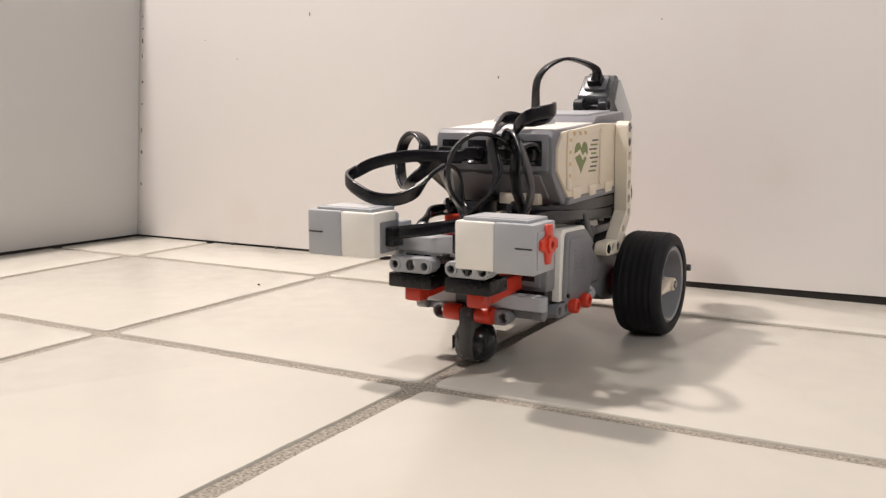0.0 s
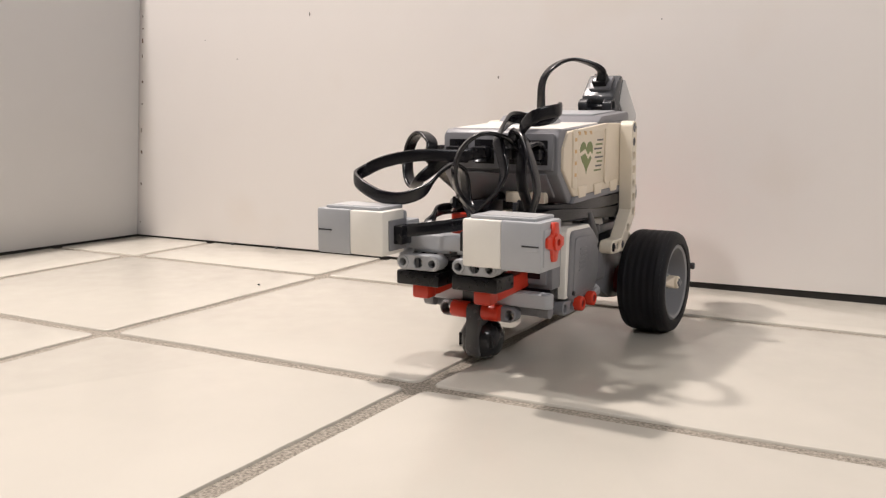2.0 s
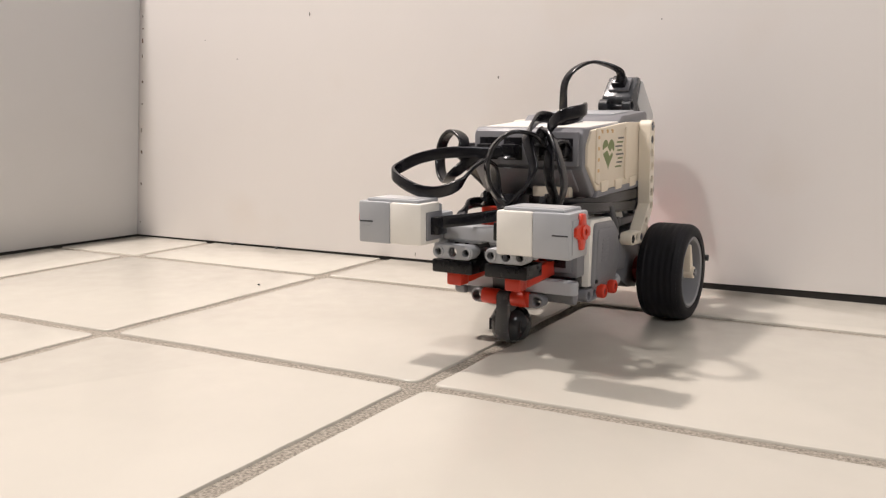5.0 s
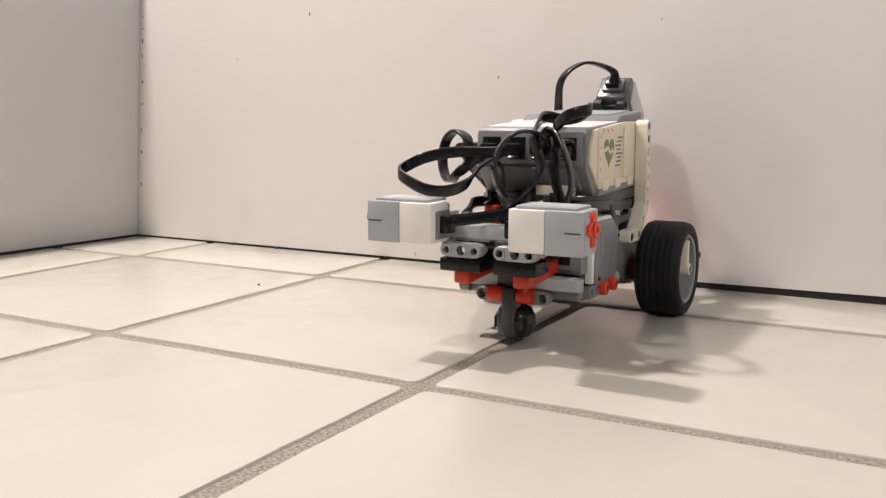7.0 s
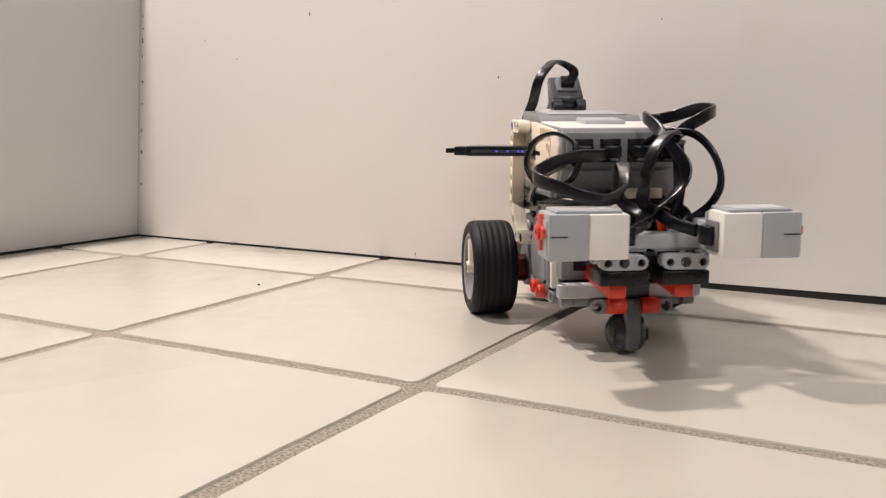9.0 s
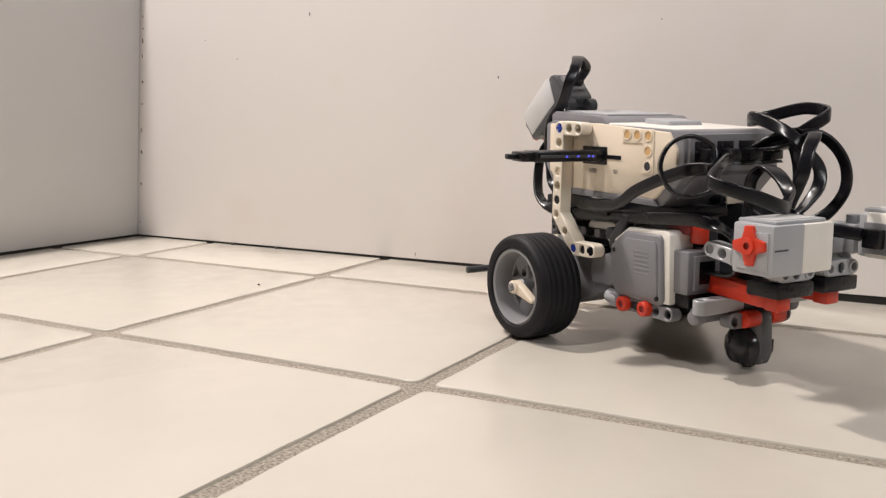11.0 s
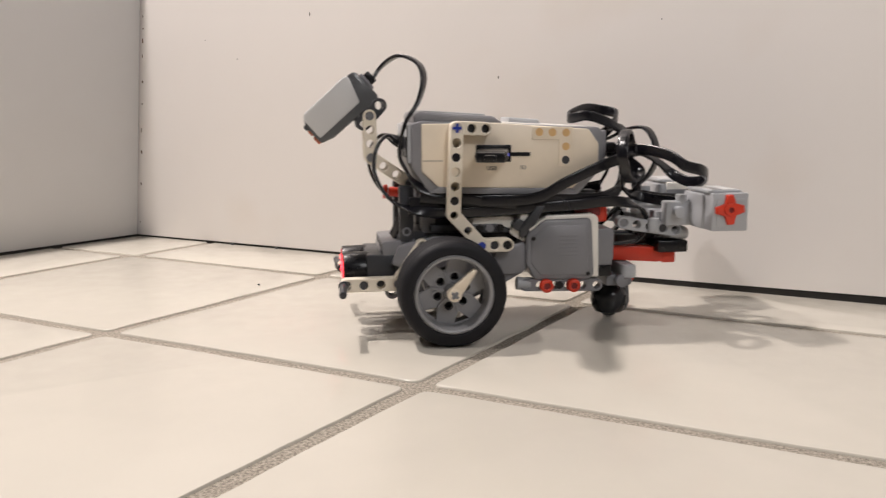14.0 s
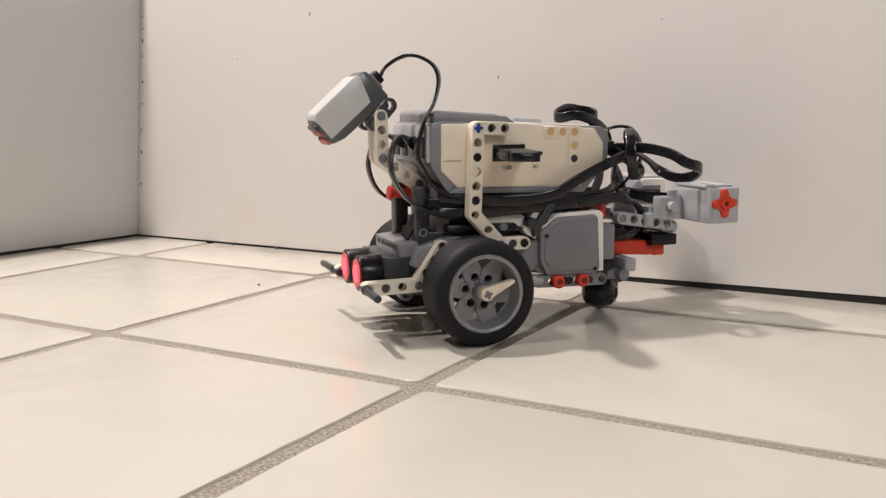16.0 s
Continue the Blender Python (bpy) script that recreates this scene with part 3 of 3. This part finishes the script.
def touch_sensor(s):
    white = part("touch_sensor", box(149, 167.5, min(s * 22, s * 41), max(s * 22, s * 41), 59, 80), WHITE, robot, "white and grey touch sensor with red cross button", 1.1)
    grey = part("sensor_nose", box(146.5, 167.8, min(s * 40.8, s * 59.8), max(s * 40.8, s * 59.8), 58.8, 80.2), PALE, white, "pale grey sensor nose", 1.0)
    part("top_plate", box(145.5, 165.5, min(s * 25, s * 56), max(s * 25, s * 56), 79.6, 81.6), PALE, white, "pale blue-grey top plate", 0.7)
    part("plate_groove", box(148, 163, min(s * 29, s * 54), max(s * 29, s * 54), 81.5, 81.8), SILVER, white)
    part("nose_mark", box(167.7, 167.95, min(s * 52, s * 58.6), max(s * 52, s * 58.6), 67.6, 70.4), PALE, grey, bevel=0.1, seg=1)
    part("nose_slit", box(167.8, 168.1, min(s * 51, s * 58.8), max(s * 51, s * 58.8), 69.6, 70.3), SLATE, grey)
    part("nose_step", box(149, 165.5, min(s * 59.6, s * 60.4), max(s * 59.6, s * 60.4), 61, 77), PALE, grey, bevel=0.3)
    a, b = sorted((s * 59, s * 61.9))
    c = (156.5, 71)
    prof = []
    for k in range(4):
        w = math.pi / 2 * k + math.radians(3)
        for r, t in ((3.6, -3.3), (8.4, -1.9), (8.4, 1.9), (3.6, 3.3)):
            prof.append((c[0] + r * math.cos(w) - t * math.sin(w), c[1] + r * math.sin(w) + t * math.cos(w)))
    but = part("cross_button", plate(prof, [ring(c[0], c[1], 1.6, 12)], a, b), RED, white, "bright red cross-shaped button", 0.5)
    part("button_boss", lathe([(3.6, 0), (3.6, 1.6), (1.6, 1.6), (1.6, 0)], 18), RED, but).data.transform(pose(c[0] * MM, (s * 61.4 - (1.6 if s < 0 else 0)) * MM, c[1] * MM))
    part("button_bore", rod((c[0], s * 60, c[1]), (c[0], s * 62.0, c[1]), 1.65), MAROON, but)
    part("sensor_back", box(144.4, 149.5, min(s * 23, s * 50), max(s * 23, s * 50), 59, 79), PALE, white, bevel=1.5)
    sk = part("plug_socket", box(148.5, 163, min(s * 21, s * 22.4), max(s * 21, s * 22.4), 61, 75.5), GREY, white, bevel=0.8)
    part("plug", box(151, 160, min(s * 16.5, s * 21.6), max(s * 16.5, s * 21.6), 64, 73), BLACK, sk, "black cable plug", 0.8)
    ahead = Vector((3.0 if s > 0 else 0.4, 0.6 * s if s > 0 else 1.4, 0.7)) * MM
    white.location = ahead


def light_sensor():
    # built along its own axis, then tilted nose-down to the rear
    m = pose(-42.5, 3.6, 140.2, 0, -42, 0)
    body = part("light_sensor", turned(prism([(-41, -7), (-41, 6), (-39.5, 9), (-37.5, 11), (-1, 11.4), (1.4, 9.6), (2, -9), (0, -10), (-33, -9.5)], -10.5, 10.5), m), SMOKE, robot, "dark grey light sensor with silver cover and orange tips", 1.5)
    part("silver_cover", turned(prism([(-39.4, -4.5), (-39.4, 9.6), (-37, 12.0), (-6, 12.5), (-3.4, 10.6), (-8.5, -4.5)], -11.1, 11.1), m), SILVER, body, "silver-grey sensor cover", 1.0)
    for yy in (-6.5, 0, 6.5):
        part("orange_tip", turned(rod((-42.4, yy, -4.2), (-40, yy, -4.2), 2.6), m), ORANGE, body, "orange sensor tip", 0.8)
        part("orange_tip", turned(rod((-42.2, yy, 1.6), (-40, yy, 1.6), 2.2), m), ORANGE, body, bevel=0.8)
    part("tip_bridge", turned(box(-42.4, -40, -9.5, 9.5, 3.6, 7), m), SLATE, body, bevel=1.0)
    part("rear_socket", turned(box(1.5, 3.6, -7, 7, -4, 7), m), GREY, body, bevel=0.8)
    for yy in (-8, 8):
        ear = plate(stadium((-15, -14.6), (-1.6, -13.2), 4.4), [ring(-1.4, -13.2, 2.6, 14), ring(-15.5, -14.8, 1.9, 12)], yy - 3, yy + 3)
        part("mount_ear", turned(ear, m), SLATE, body, "dark mounting ear with round hole", 0.4, 1)
    part("mount_foot", turned(box(-18, -3, -9, 9, -12.5, -8.5), m), SLATE, body, bevel=1.0)
    part("cable_plug", turned(box(3, 7.5, -4.5, 4.5, -2, 5.5), m), BLACK, body, bevel=0.8)
    for yy in (-10.0, -1.0):
        bm = beam((-40.6, 123.4), (-40, 99.6), 4, yy, yy + 7.4)
        beam((-40, 99.6), (-18, 84.6), 4, yy + 0.06, yy + 7.34, bm)
        arm = part("sensor_arm", bm, BEAM, robot, "bent white beam holding the light sensor", 0.35, 1)
        part("pin", rod((-40, yy - 0.4, 99.6), (-40, yy + 7.8, 99.6), 2.45), GREY, arm)
        part("pin", cross_end((-40.6, 123.4), 2.3, yy - 0.3, yy + 7.7), GREY, arm)
        part("pin", cross_end((-18, 84.6), 2.3, yy - 0.3, yy + 7.7), GREY, arm)


def distance_sensor():
    bar = part("distance_sensor", box(-44, -28, -24, 24, 26, 45), SLATE, robot, "black distance sensor with two red glowing eyes", 1.2)
    part("sensor_shelf", box(-36, -18, -20, 20, 30, 48), GREY, bar, bevel=1.2)
    for s in (-1, 1):
        eye = part("eye", rod((-57, s * 12.8, 35), (-42, s * 12.8, 35), 10.2, 10.6, 28), BLACK, bar, "black round eye tube", 0.8)
        part("eye_lens", rod((-57.4, s * 12.8, 35), (-56, s * 12.8, 35), 8.4, seg=24), EYE_RIM, eye, "red sensor lens")
        part("eye_light", rod((-57.8, s * 12.8, 35), (-57, s * 12.8, 35), 5.2, seg=24), EYE_RED, eye, "bright red light")
    part("rack", turned(box(-10, 9, -24, 24, -4, 4), pose(-25, 0, 49, 0, -5, 0)), GREY, bar, bevel=0.8)
    for k in range(6):
        part("rack_slot", turned(box(-10.4, -9.7, -20 + k * 7, -15 + k * 7, -2.6, 2.6), pose(-25, 0, 49, 0, -5, 0)), SLATE, bar)
    part("sensor_lug", turned(lathe([(4.2, -4), (4.2, 4), (2.4, 4), (2.4, -4)], 18), pose(-29, -14, 22)), GREY, bar)
    part("lug_post", box(-31, -27, -17, -11, 25, 34), GREY, bar, bevel=0.5)


def bumper_arm(s):
    y0, y1 = sorted((s * 27, s * 34.6))
    bm = beam((-56, 29.2), (-27, 29.6), 4, y0, y1)
    beam((-27, 29.6), (-13, 51), 4, y0 + 0.06, y1 - 0.06, bm)
    arm = part("bumper_arm", bm, BEAM, robot, "cream bent beam at the rear with dark pin", 0.35, 1)
    part("pin", rod((-47, s * 26.5, 29.3), (-47, s * 34.3, 29.3), 2.45), SLATE, arm)
    part("pin", rod((-27, s * 26.5, 29.6), (-27, s * 34.3, 29.6), 2.45), GREY, arm)
    part("tip_pin", rod((-57.6, s * 24, 29.4), (-59.0, s * 62, 29.4), 2.2, 2.1, 12), SLATE, arm, "dark grey axle standing out sideways", 0.4)
    part("tip_collar", rod((-57.8, s * 34.6, 29.4), (-57.9, s * 36.5, 29.4), 2.9), SLATE, arm, bevel=0.4)


def chassis():
    peg = part("red_peg", rod((-29, 7, 78.4), (-16, 7, 77.6), 3.0, seg=16), RED, robot, "red peg at the rear", 0.6)
    part("peg_head", rod((-32, 7, 78.6), (-29.6, 7, 78.4), 4.2, seg=16), RED, peg, bevel=0.6)
    deck = part("chassis_deck", box(-22, 44, -22, 22, 50, 58), SLATE, robot, "dark grey chassis deck under the controller", 1.0)
    part("deck_plate", prism([(-8, 58), (-8, 62), (30, 62.5), (44, 57)], -30, 30), SLATE, deck, bevel=0.8)
    part("deck_ridge", prism([(14, 59.5), (17, 66), (38, 67), (47, 59.5)], -29, 29), WHITE, deck, "white ridged motor cover", 1.0)
    for k in range(4):
        part("deck_pin", rod((14 + 6 * k, -31, 60), (14 + 6 * k, -28, 60), 2.3), BLACK if k % 2 else GREY, deck)
    part("keel", box(-10, 96, -12, 12, 32, 52), SLATE, deck, bevel=1.0)
    for s in (-1, 1):
        post = part("rear_post", box(-25, -17, min(s * 14, s * 24), max(s * 14, s * 24), 50, 84), SLATE, robot, "dark grey upright post behind the controller", 1.0)
        part("post_pin", turned(lathe([(2.6, 0), (2.6, 0.6), (1.5, 0.6), (1.5, 0)], 14), pose(-21, s * 24 - (0.3 if s < 0 else -0.3) - (0.3 if s < 0 else 0), 58)), GREY, post)
        part("post_inner", box(-12, -4, min(s * 10, s * 22), max(s * 10, s * 22), 56, 82), GREY, post, bevel=0.8)
        part("top_bar", box(-20, 48, min(s * 22, s * 31), max(s * 22, s * 31), 70, 78), BLACK, robot, "black beam under the controller", 0.8)
        fp = part("red_cap", rod((93, s * 22, 62), (93, s * 22, 73), 4.5, seg=18), RED, robot, "red round cap above the motor", 1.0)
        part("cap_bridge", box(76, 92, min(s * 20, s * 28), max(s * 20, s * 28), 66, 72), MAROON, fp, bevel=0.8)
        part("front_post", box(70, 92, min(s * 8, s * 16), max(s * 8, s * 16), 58, 80), SLATE, robot, "dark grey post under the controller front", 0.8)
        part("rear_arm_cover", prism([(-30, 40), (-26, 50), (-6, 56), (6, 55), (2, 44), (-18, 36)], min(s * 22, s * 30), max(s * 22, s * 30)), GREY, robot, "mid-grey cover over the axle", 1.0)


def cable(pts, wide):
    ob = part("cable", ribbon(pts, wide), CABLE, robot, "flat glossy black connecting cable")
    ob.data.set_sharp_from_angle(angle=radians(80))
    return ob


def cables():
    Z, X, Y = (0, 0, 1), (1, 0, 0), (0, 1, 0)
    # from the front sockets to both touch sensors
    cable([(93.3, -6.3, 106.1), (104.2, -15, 104), (117, -32, 104.2), (126, -46.5, 101.3), (131, -56.5, 96.3), (141, -55, 93.7), (148, -46, 90.3), (150.3, -33.5, 86), (146, -23.5, 85.2), (140, -15.2, 89), (131.8, -12, 96.3), (122.3, -10.2, 100.4), (114.6, -8.8, 97.8), (111.2, -8.8, 91.4), (111.5, -7.5, 82), (118, -1, 76.5), (127.5, 3.5, 73.6), (138.5, -4, 72), (155.2, -16, 71)],
          [Z, Z, Z, Z, Z, Z, Z, Z, (0, .2, 1), (0, .5, 1), (.2, .8, .6), (.5, .8, 0), (.5, .8, 0), (.3, 1, 0), (.3, 1, 0), (.3, .8, .3), (.2, .3, 1), Z, Z])
    cable([(93, 8.4, 106.9), (109, 16.5, 109), (123, 17, 115), (131.5, 9.8, 115.6), (134.5, 2, 108.5), (135, -1.5, 98), (131, -1.8, 88.5), (124.5, 0.5, 81), (125, 8, 76), (140, 11, 72.5), (155, 16, 71)],
          [Y, (.4, 1, 0), (.6, .8, 0), (.8, .6, 0), (.8, .6, 0), (.7, .7, 0), (.7, .7, 0), (.6, 1, 0), (.3, .6, .6), Z, Z])
    # high loop over the top, then down in front of the sockets
    cable([(92, 21.8, 106.8), (106.1, 21.7, 111), (115, 24.2, 117.6), (120, 33.3, 124.2), (111.8, 40.8, 126.8), (101, 37.4, 127.6), (88.4, 28.1, 123.6), (86, 17.5, 121.6), (94.4, 10.3, 123.3), (106.9, 11, 119.6), (118, 12.8, 113.6), (123.3, 17.6, 105.9), (126.7, 21, 98.7), (128.1, 18.7, 90.4), (127, 11.3, 81.9), (124, 5.1, 75.1), (114, 9.1, 66), (103, 14, 54)],
          [Z, Z, Z, Z, Z, Z, Z, Z, Z, (0, .3, 1), (.2, .8, .6), (.4, .9, 0), (.5, .9, 0), (.8, .6, .2), (1, .2, .3), (1, .2, .3), Y, Y])
    # two short leads that bow out beside it
    cable([(93, 9, 106.6), (108, 16.5, 114.8), (120.6, 27, 115.1), (128, 35.3, 104.5), (128.6, 38.8, 90.2), (124, 34, 77.8), (112, 27, 66.4), (101, 24, 52)],
          [Y, (.6, .6, 0), (1, .2, .2), (1, 0, .1), (1, 0, 0), (1, .2, 0), (.6, .8, 0), Y])
    cable([(93, 24, 106.5), (103, 26.5, 110.6), (109, 23.5, 108.7), (112.5, 23, 100.3), (112.5, 23.7, 89.9), (108, 24.8, 80.3), (102, 25.6, 66), (99, 25, 52)],
          [Y, Y, (.3, 1, 0), (.3, 1, 0), (.3, 1, 0), (.3, 1, 0), Y, Y])
    # loop beside the front, then back along the side
    cable([(94, -22, 104), (104, -27, 100), (112.8, -34.3, 92), (105.7, -42.5, 87), (99.2, -50, 91.1), (96, -52.7, 101), (97.4, -48.7, 110.9), (102.1, -40, 115), (107.2, -30.8, 110.4), (108.5, -32, 101.5), (99, -36.5, 99), (85.5, -39.5, 94.5), (67.4, -41.6, 86.8), (50, -40, 78), (20, -34.7, 75.6), (-11.5, -28, 75.6), (-23, -20, 66.8), (-28, -12, 54)],
          [(0, .5, 1), (.5, -.2, .8), (.82, -.57, .1), (.82, -.57, .1), (.82, -.57, .1), (.82, -.57, .1), (.82, -.57, .1), (.82, -.57, .1), (.82, -.57, .1), (.7, -.4, .5), (.3, 0, 1), Z, Z, Z, Z, Z, Z, Z])
    # motor leads under the controller
    for s in (-1, 1):
        cable([(-21, s * 7.5, 107), (-31, s * 14, 112), (-38, s * 20, 104), (-38.5, s * 24, 90), (-28, s * 30, 75), (-5, s * 33, 69.5), (30, s * 33.5, 70.5), (70, s * 35, 73), (100, s * 31, 74.5), (116, s * 27, 70), (122, s * 24, 60), (116, s * 22, 50), (101, s * 22, 48.5)],
              [Z, Y, Y, Y, Y, Z, Z, Z, Z, (0, 1, 0), Y, Y, Y])
        cable([(-14, s * 31, 78), (0, s * 33, 77), (20, s * 34, 76.5), (60, s * 34, 77), (90, s * 28, 76.5), (106, s * 18, 80)], Z)
    # lead of the raised light sensor
    cable([(-39, 4, 142.6), (-32.5, 6, 151.8), (-23.6, -7.5, 157.4), (-13.8, -16.1, 153.4), (-10.9, -22.4, 144.7), (-14.3, -25, 131.6), (-21.8, -27.5, 119.5), (-25.2, -26.5, 103.5), (-22, -27.5, 94), (-12.9, -31, 83.2), (9, -34, 77.5), (40.2, -35.5, 74.3)],
          [Y, (.3, 1, 0), (.6, 1, 0), (.6, 1, 0), (.6, 1, 0), (.4, 1, 0), (.2, 1, 0), Y, Y, (0, .6, .8), Z, Z])


BODY = controller_brick()
letters("USB", 26, 93.4, 3.3, BODY)
letters("SD", 44, 93.8, 3.0, BODY)
heart_print(BODY)
usb_stick()
for s in (-1, 1):
    side_beams(s), motor(s), touch_sensor(s), bumper_arm(s)
WHEELS = {s: wheel(s) for s in (-1, 1)}
caster()
front_frame()
light_sensor()
distance_sensor()
chassis()
cables()

# ---- small dark crumbs on the floor ----
for x, y, r in ((-0.2292, 0.1562, 0.9), (-0.3835, 0.3005, 1.5), (-0.3310, 0.3005, 1.5)):
    bm = bmesh.new()
    bmesh.ops.create_icosphere(bm, subdivisions=2, radius=r)
    for v in bm.verts:
        v.co *= 1 + 0.3 * noise.noise(v.co * 0.9 + Vector((x * 50, y * 30, 0)))
    bmesh.ops.scale(bm, vec=(1.3, 1, 0.7), verts=bm.verts)
    turned(bm, pose(x / MM, y / MM, r * 0.6))
    finish(bm)
    tagged(new("crumb", to_mesh("crumb", bm, SLATE)), "tiny dark crumb lying on the tile", "crumb", "crumbs on the floor")

# ---- small marks on the wall ----
for x, z, w, h in ((-0.2891, 0.2081, 0.5, 1.8), (-0.1078, 0.1515, 0.6, 1.1), (-0.3722, 0.1719, 0.5, 0.5), (-0.1839, 0.0064, 0.3, 1.5), (-0.41, 0.19, 0.4, 0.4), (0.02, 0.19, 0.4, 0.5)):
    mark = part("mark", rod((x / MM, y0 - 0.25, z / MM), (x / MM, y0 + 0.4, z / MM), 1.0, seg=10), PRINT, bpy.data.objects["wall_north"])
    mark.data.transform(Matrix.Translation((x, 0, z)) @ Matrix.Diagonal((w, 1, h, 1)) @ Matrix.Translation((-x, 0, -z)))

for k, z in enumerate((14, 52, 83, 104, 131, 152, 176, 190, 203, 214)):
    x = px + LEAN * z + 1.2
    part("chip", box(x, x + 0.7 + 0.5 * (k % 3), y0 - 0.3, y0 + 0.4, z, z + 1.2 + (k * 5 % 4)), CHIP, bpy.data.objects["wall_north"], bevel=0.1, seg=1)

# ---- floor tiles, one by one ----
JOINT = 0.0079


def tile_mesh(w, d, seed):
    """A tile with a rounded, slightly wavy rim, as hand-laid joints show."""
    r, W, D = 4.5, w / MM / 2, d / MM / 2
    rim = []
    for cx, cy, a0 in ((W - r, D - r, 0), (r - W, D - r, 90), (r - W, r - D, 180), (W - r, r - D, 270)):
        for k in range(4):
            a = radians(a0 + 30 * k)
            rim.append((cx + r * math.cos(a), cy + r * math.sin(a)))
        nx, ny = {0: (r - W, D), 90: (-W, r - D), 180: (W - r, -D), 270: (W, D - r)}[a0]
        x, y = rim[-1]
        rim += [(x + (nx - x) * k / 16, y + (ny - y) * k / 16) for k in range(1, 16)]
    bm = bmesh.new()
    loops = []
    for inset, z in ((0.0, -1.6), (0.1, -0.75), (0.55, -0.18), (1.5, 0.0)):
        loop = []
        for x, y in rim:
            v = Vector((x * 0.035, y * 0.035, seed * 7.3))
            wob = 0.95 * noise.noise(v) + 0.45 * noise.noise(v * 3.1)
            k = 1 - (inset + 0.4 + wob) / max(W, D)
            loop.append(bm.verts.new((x * k, y * k, z)))
        loops.append(loop)
    for a, b in zip(loops, loops[1:]):
        for i in range(len(a)):
            j = (i + 1) % len(a)
            bm.faces.new((a[i], a[j], b[j], b[i]))
    bm.faces.new(loops[-1])
    return to_mesh("tile", bm, TILE)


rng = random.Random(4)
xs = [PANEL_X - 0.012] + [k * T for k in range(-2, 8)]
ys = [WALL_Y + 0.012, T] + [-T * k for k in range(0, 13)]
for j in range(len(ys) - 1):
    for i in range(len(xs) - 1):
        x0, x1, y1, y0 = xs[i], xs[i + 1], ys[j], ys[j + 1]
        shift = -0.0085 if j == 0 and i in (2, 3, 4) else 0.0
        if j == 0:
            x0 += shift if i in (3, 4) else (-0.005 if i == 2 else (0.006 if i == 1 else 0))
            x1 += shift if i in (2, 3) else (-0.005 if i == 1 else (0.006 if i == 0 else 0))
        ob = new("tile", tile_mesh(x1 - x0 - JOINT, y1 - y0 - JOINT, i + 11 * j))
        ob.parent = floor
        ob.location = ((x0 + x1) / 2 + rng.uniform(-.4, .4) * MM, (y0 + y1) / 2 + rng.uniform(-.4, .4) * MM, rng.uniform(-.08, 0) * MM)

# ---- motions ----
ROBOT = [
    (0.0, 0.0067, 0.1560, -91.0), (0.5, 0.0057, 0.1824, -90.6), (1.0, 0.0064, 0.1911, -91.3), (1.5, 0.0074, 0.1800, -91.8),
    (2.0, 0.0070, 0.1635, -91.2), (2.5, 0.0070, 0.1627, -91.1), (3.0, 0.0085, 0.1802, -92.0), (3.5, 0.0084, 0.1881, -92.3),
    (4.0, 0.0088, 0.1919, -92.7), (6.5, 0.0017, 0.2085, -89.4), (7.0, 0.0012, 0.2081, -89.1), (7.4, -0.0028, 0.2118, -87.4),
    (7.5, -0.0046, 0.2125, -86.2), (7.6, -0.0058, 0.2125, -82.7), (7.8, -0.0085, 0.2110, -72.0), (8.0, -0.0095, 0.2076, -64.8),
    (8.5, -0.0041, 0.2016, -57.0), (9.0, 0.0012, 0.1912, -53.4), (9.2, 0.0044, 0.1857, -46.9), (11.3, 0.0351, 0.1620, -29.1),
    (11.5, 0.0324, 0.1622, -26.6), (12.0, 0.0256, 0.1611, 0.1), (12.5, 0.0097, 0.1564, 21.2), (13.0, -0.0157, 0.1406, 32.6),
    (13.5, -0.0302, 0.1353, 30.0), (14.0, -0.0590, 0.1209, 37.3), (14.5, -0.0853, 0.1008, 38.2), (15.0, -0.0832, 0.1008, 36.7),
    (15.5, -0.0658, 0.1160, 44.5), (16.0, -0.0556, 0.1214, 49.7)]
TRACK, RADIUS = 0.0545, 0.0292


def motions():
    walk(robot, [(t, pose(x, y, 0, 0, 0, a)) for t, x, y, a in ROBOT])
    for s, start in ((-1, -110.0), (1, 8.0)):
        roll, rows, last = start, [], None
        for t, x, y, a in ROBOT:
            if last:
                t0, x0, y0, a0 = last
                h, n = radians((a + a0) / 2), 1
                step = math.degrees(((x - x0) * math.cos(h) + (y - y0) * math.sin(h) - radians(a - a0) * s * TRACK) / RADIUS)
                parts = int(abs(step) // 80) + 1
                for k in range(1, parts):
                    rows.append((t0 + (t - t0) * k / parts, roll + step * k / parts))
                roll += step
            rows.append((t, roll))
            last = (t, x, y, a)
        walk(WHEELS[s], [(t, pose(0, s * TRACK, RADIUS, 0, r, 0)) for t, r in rows])


motions()
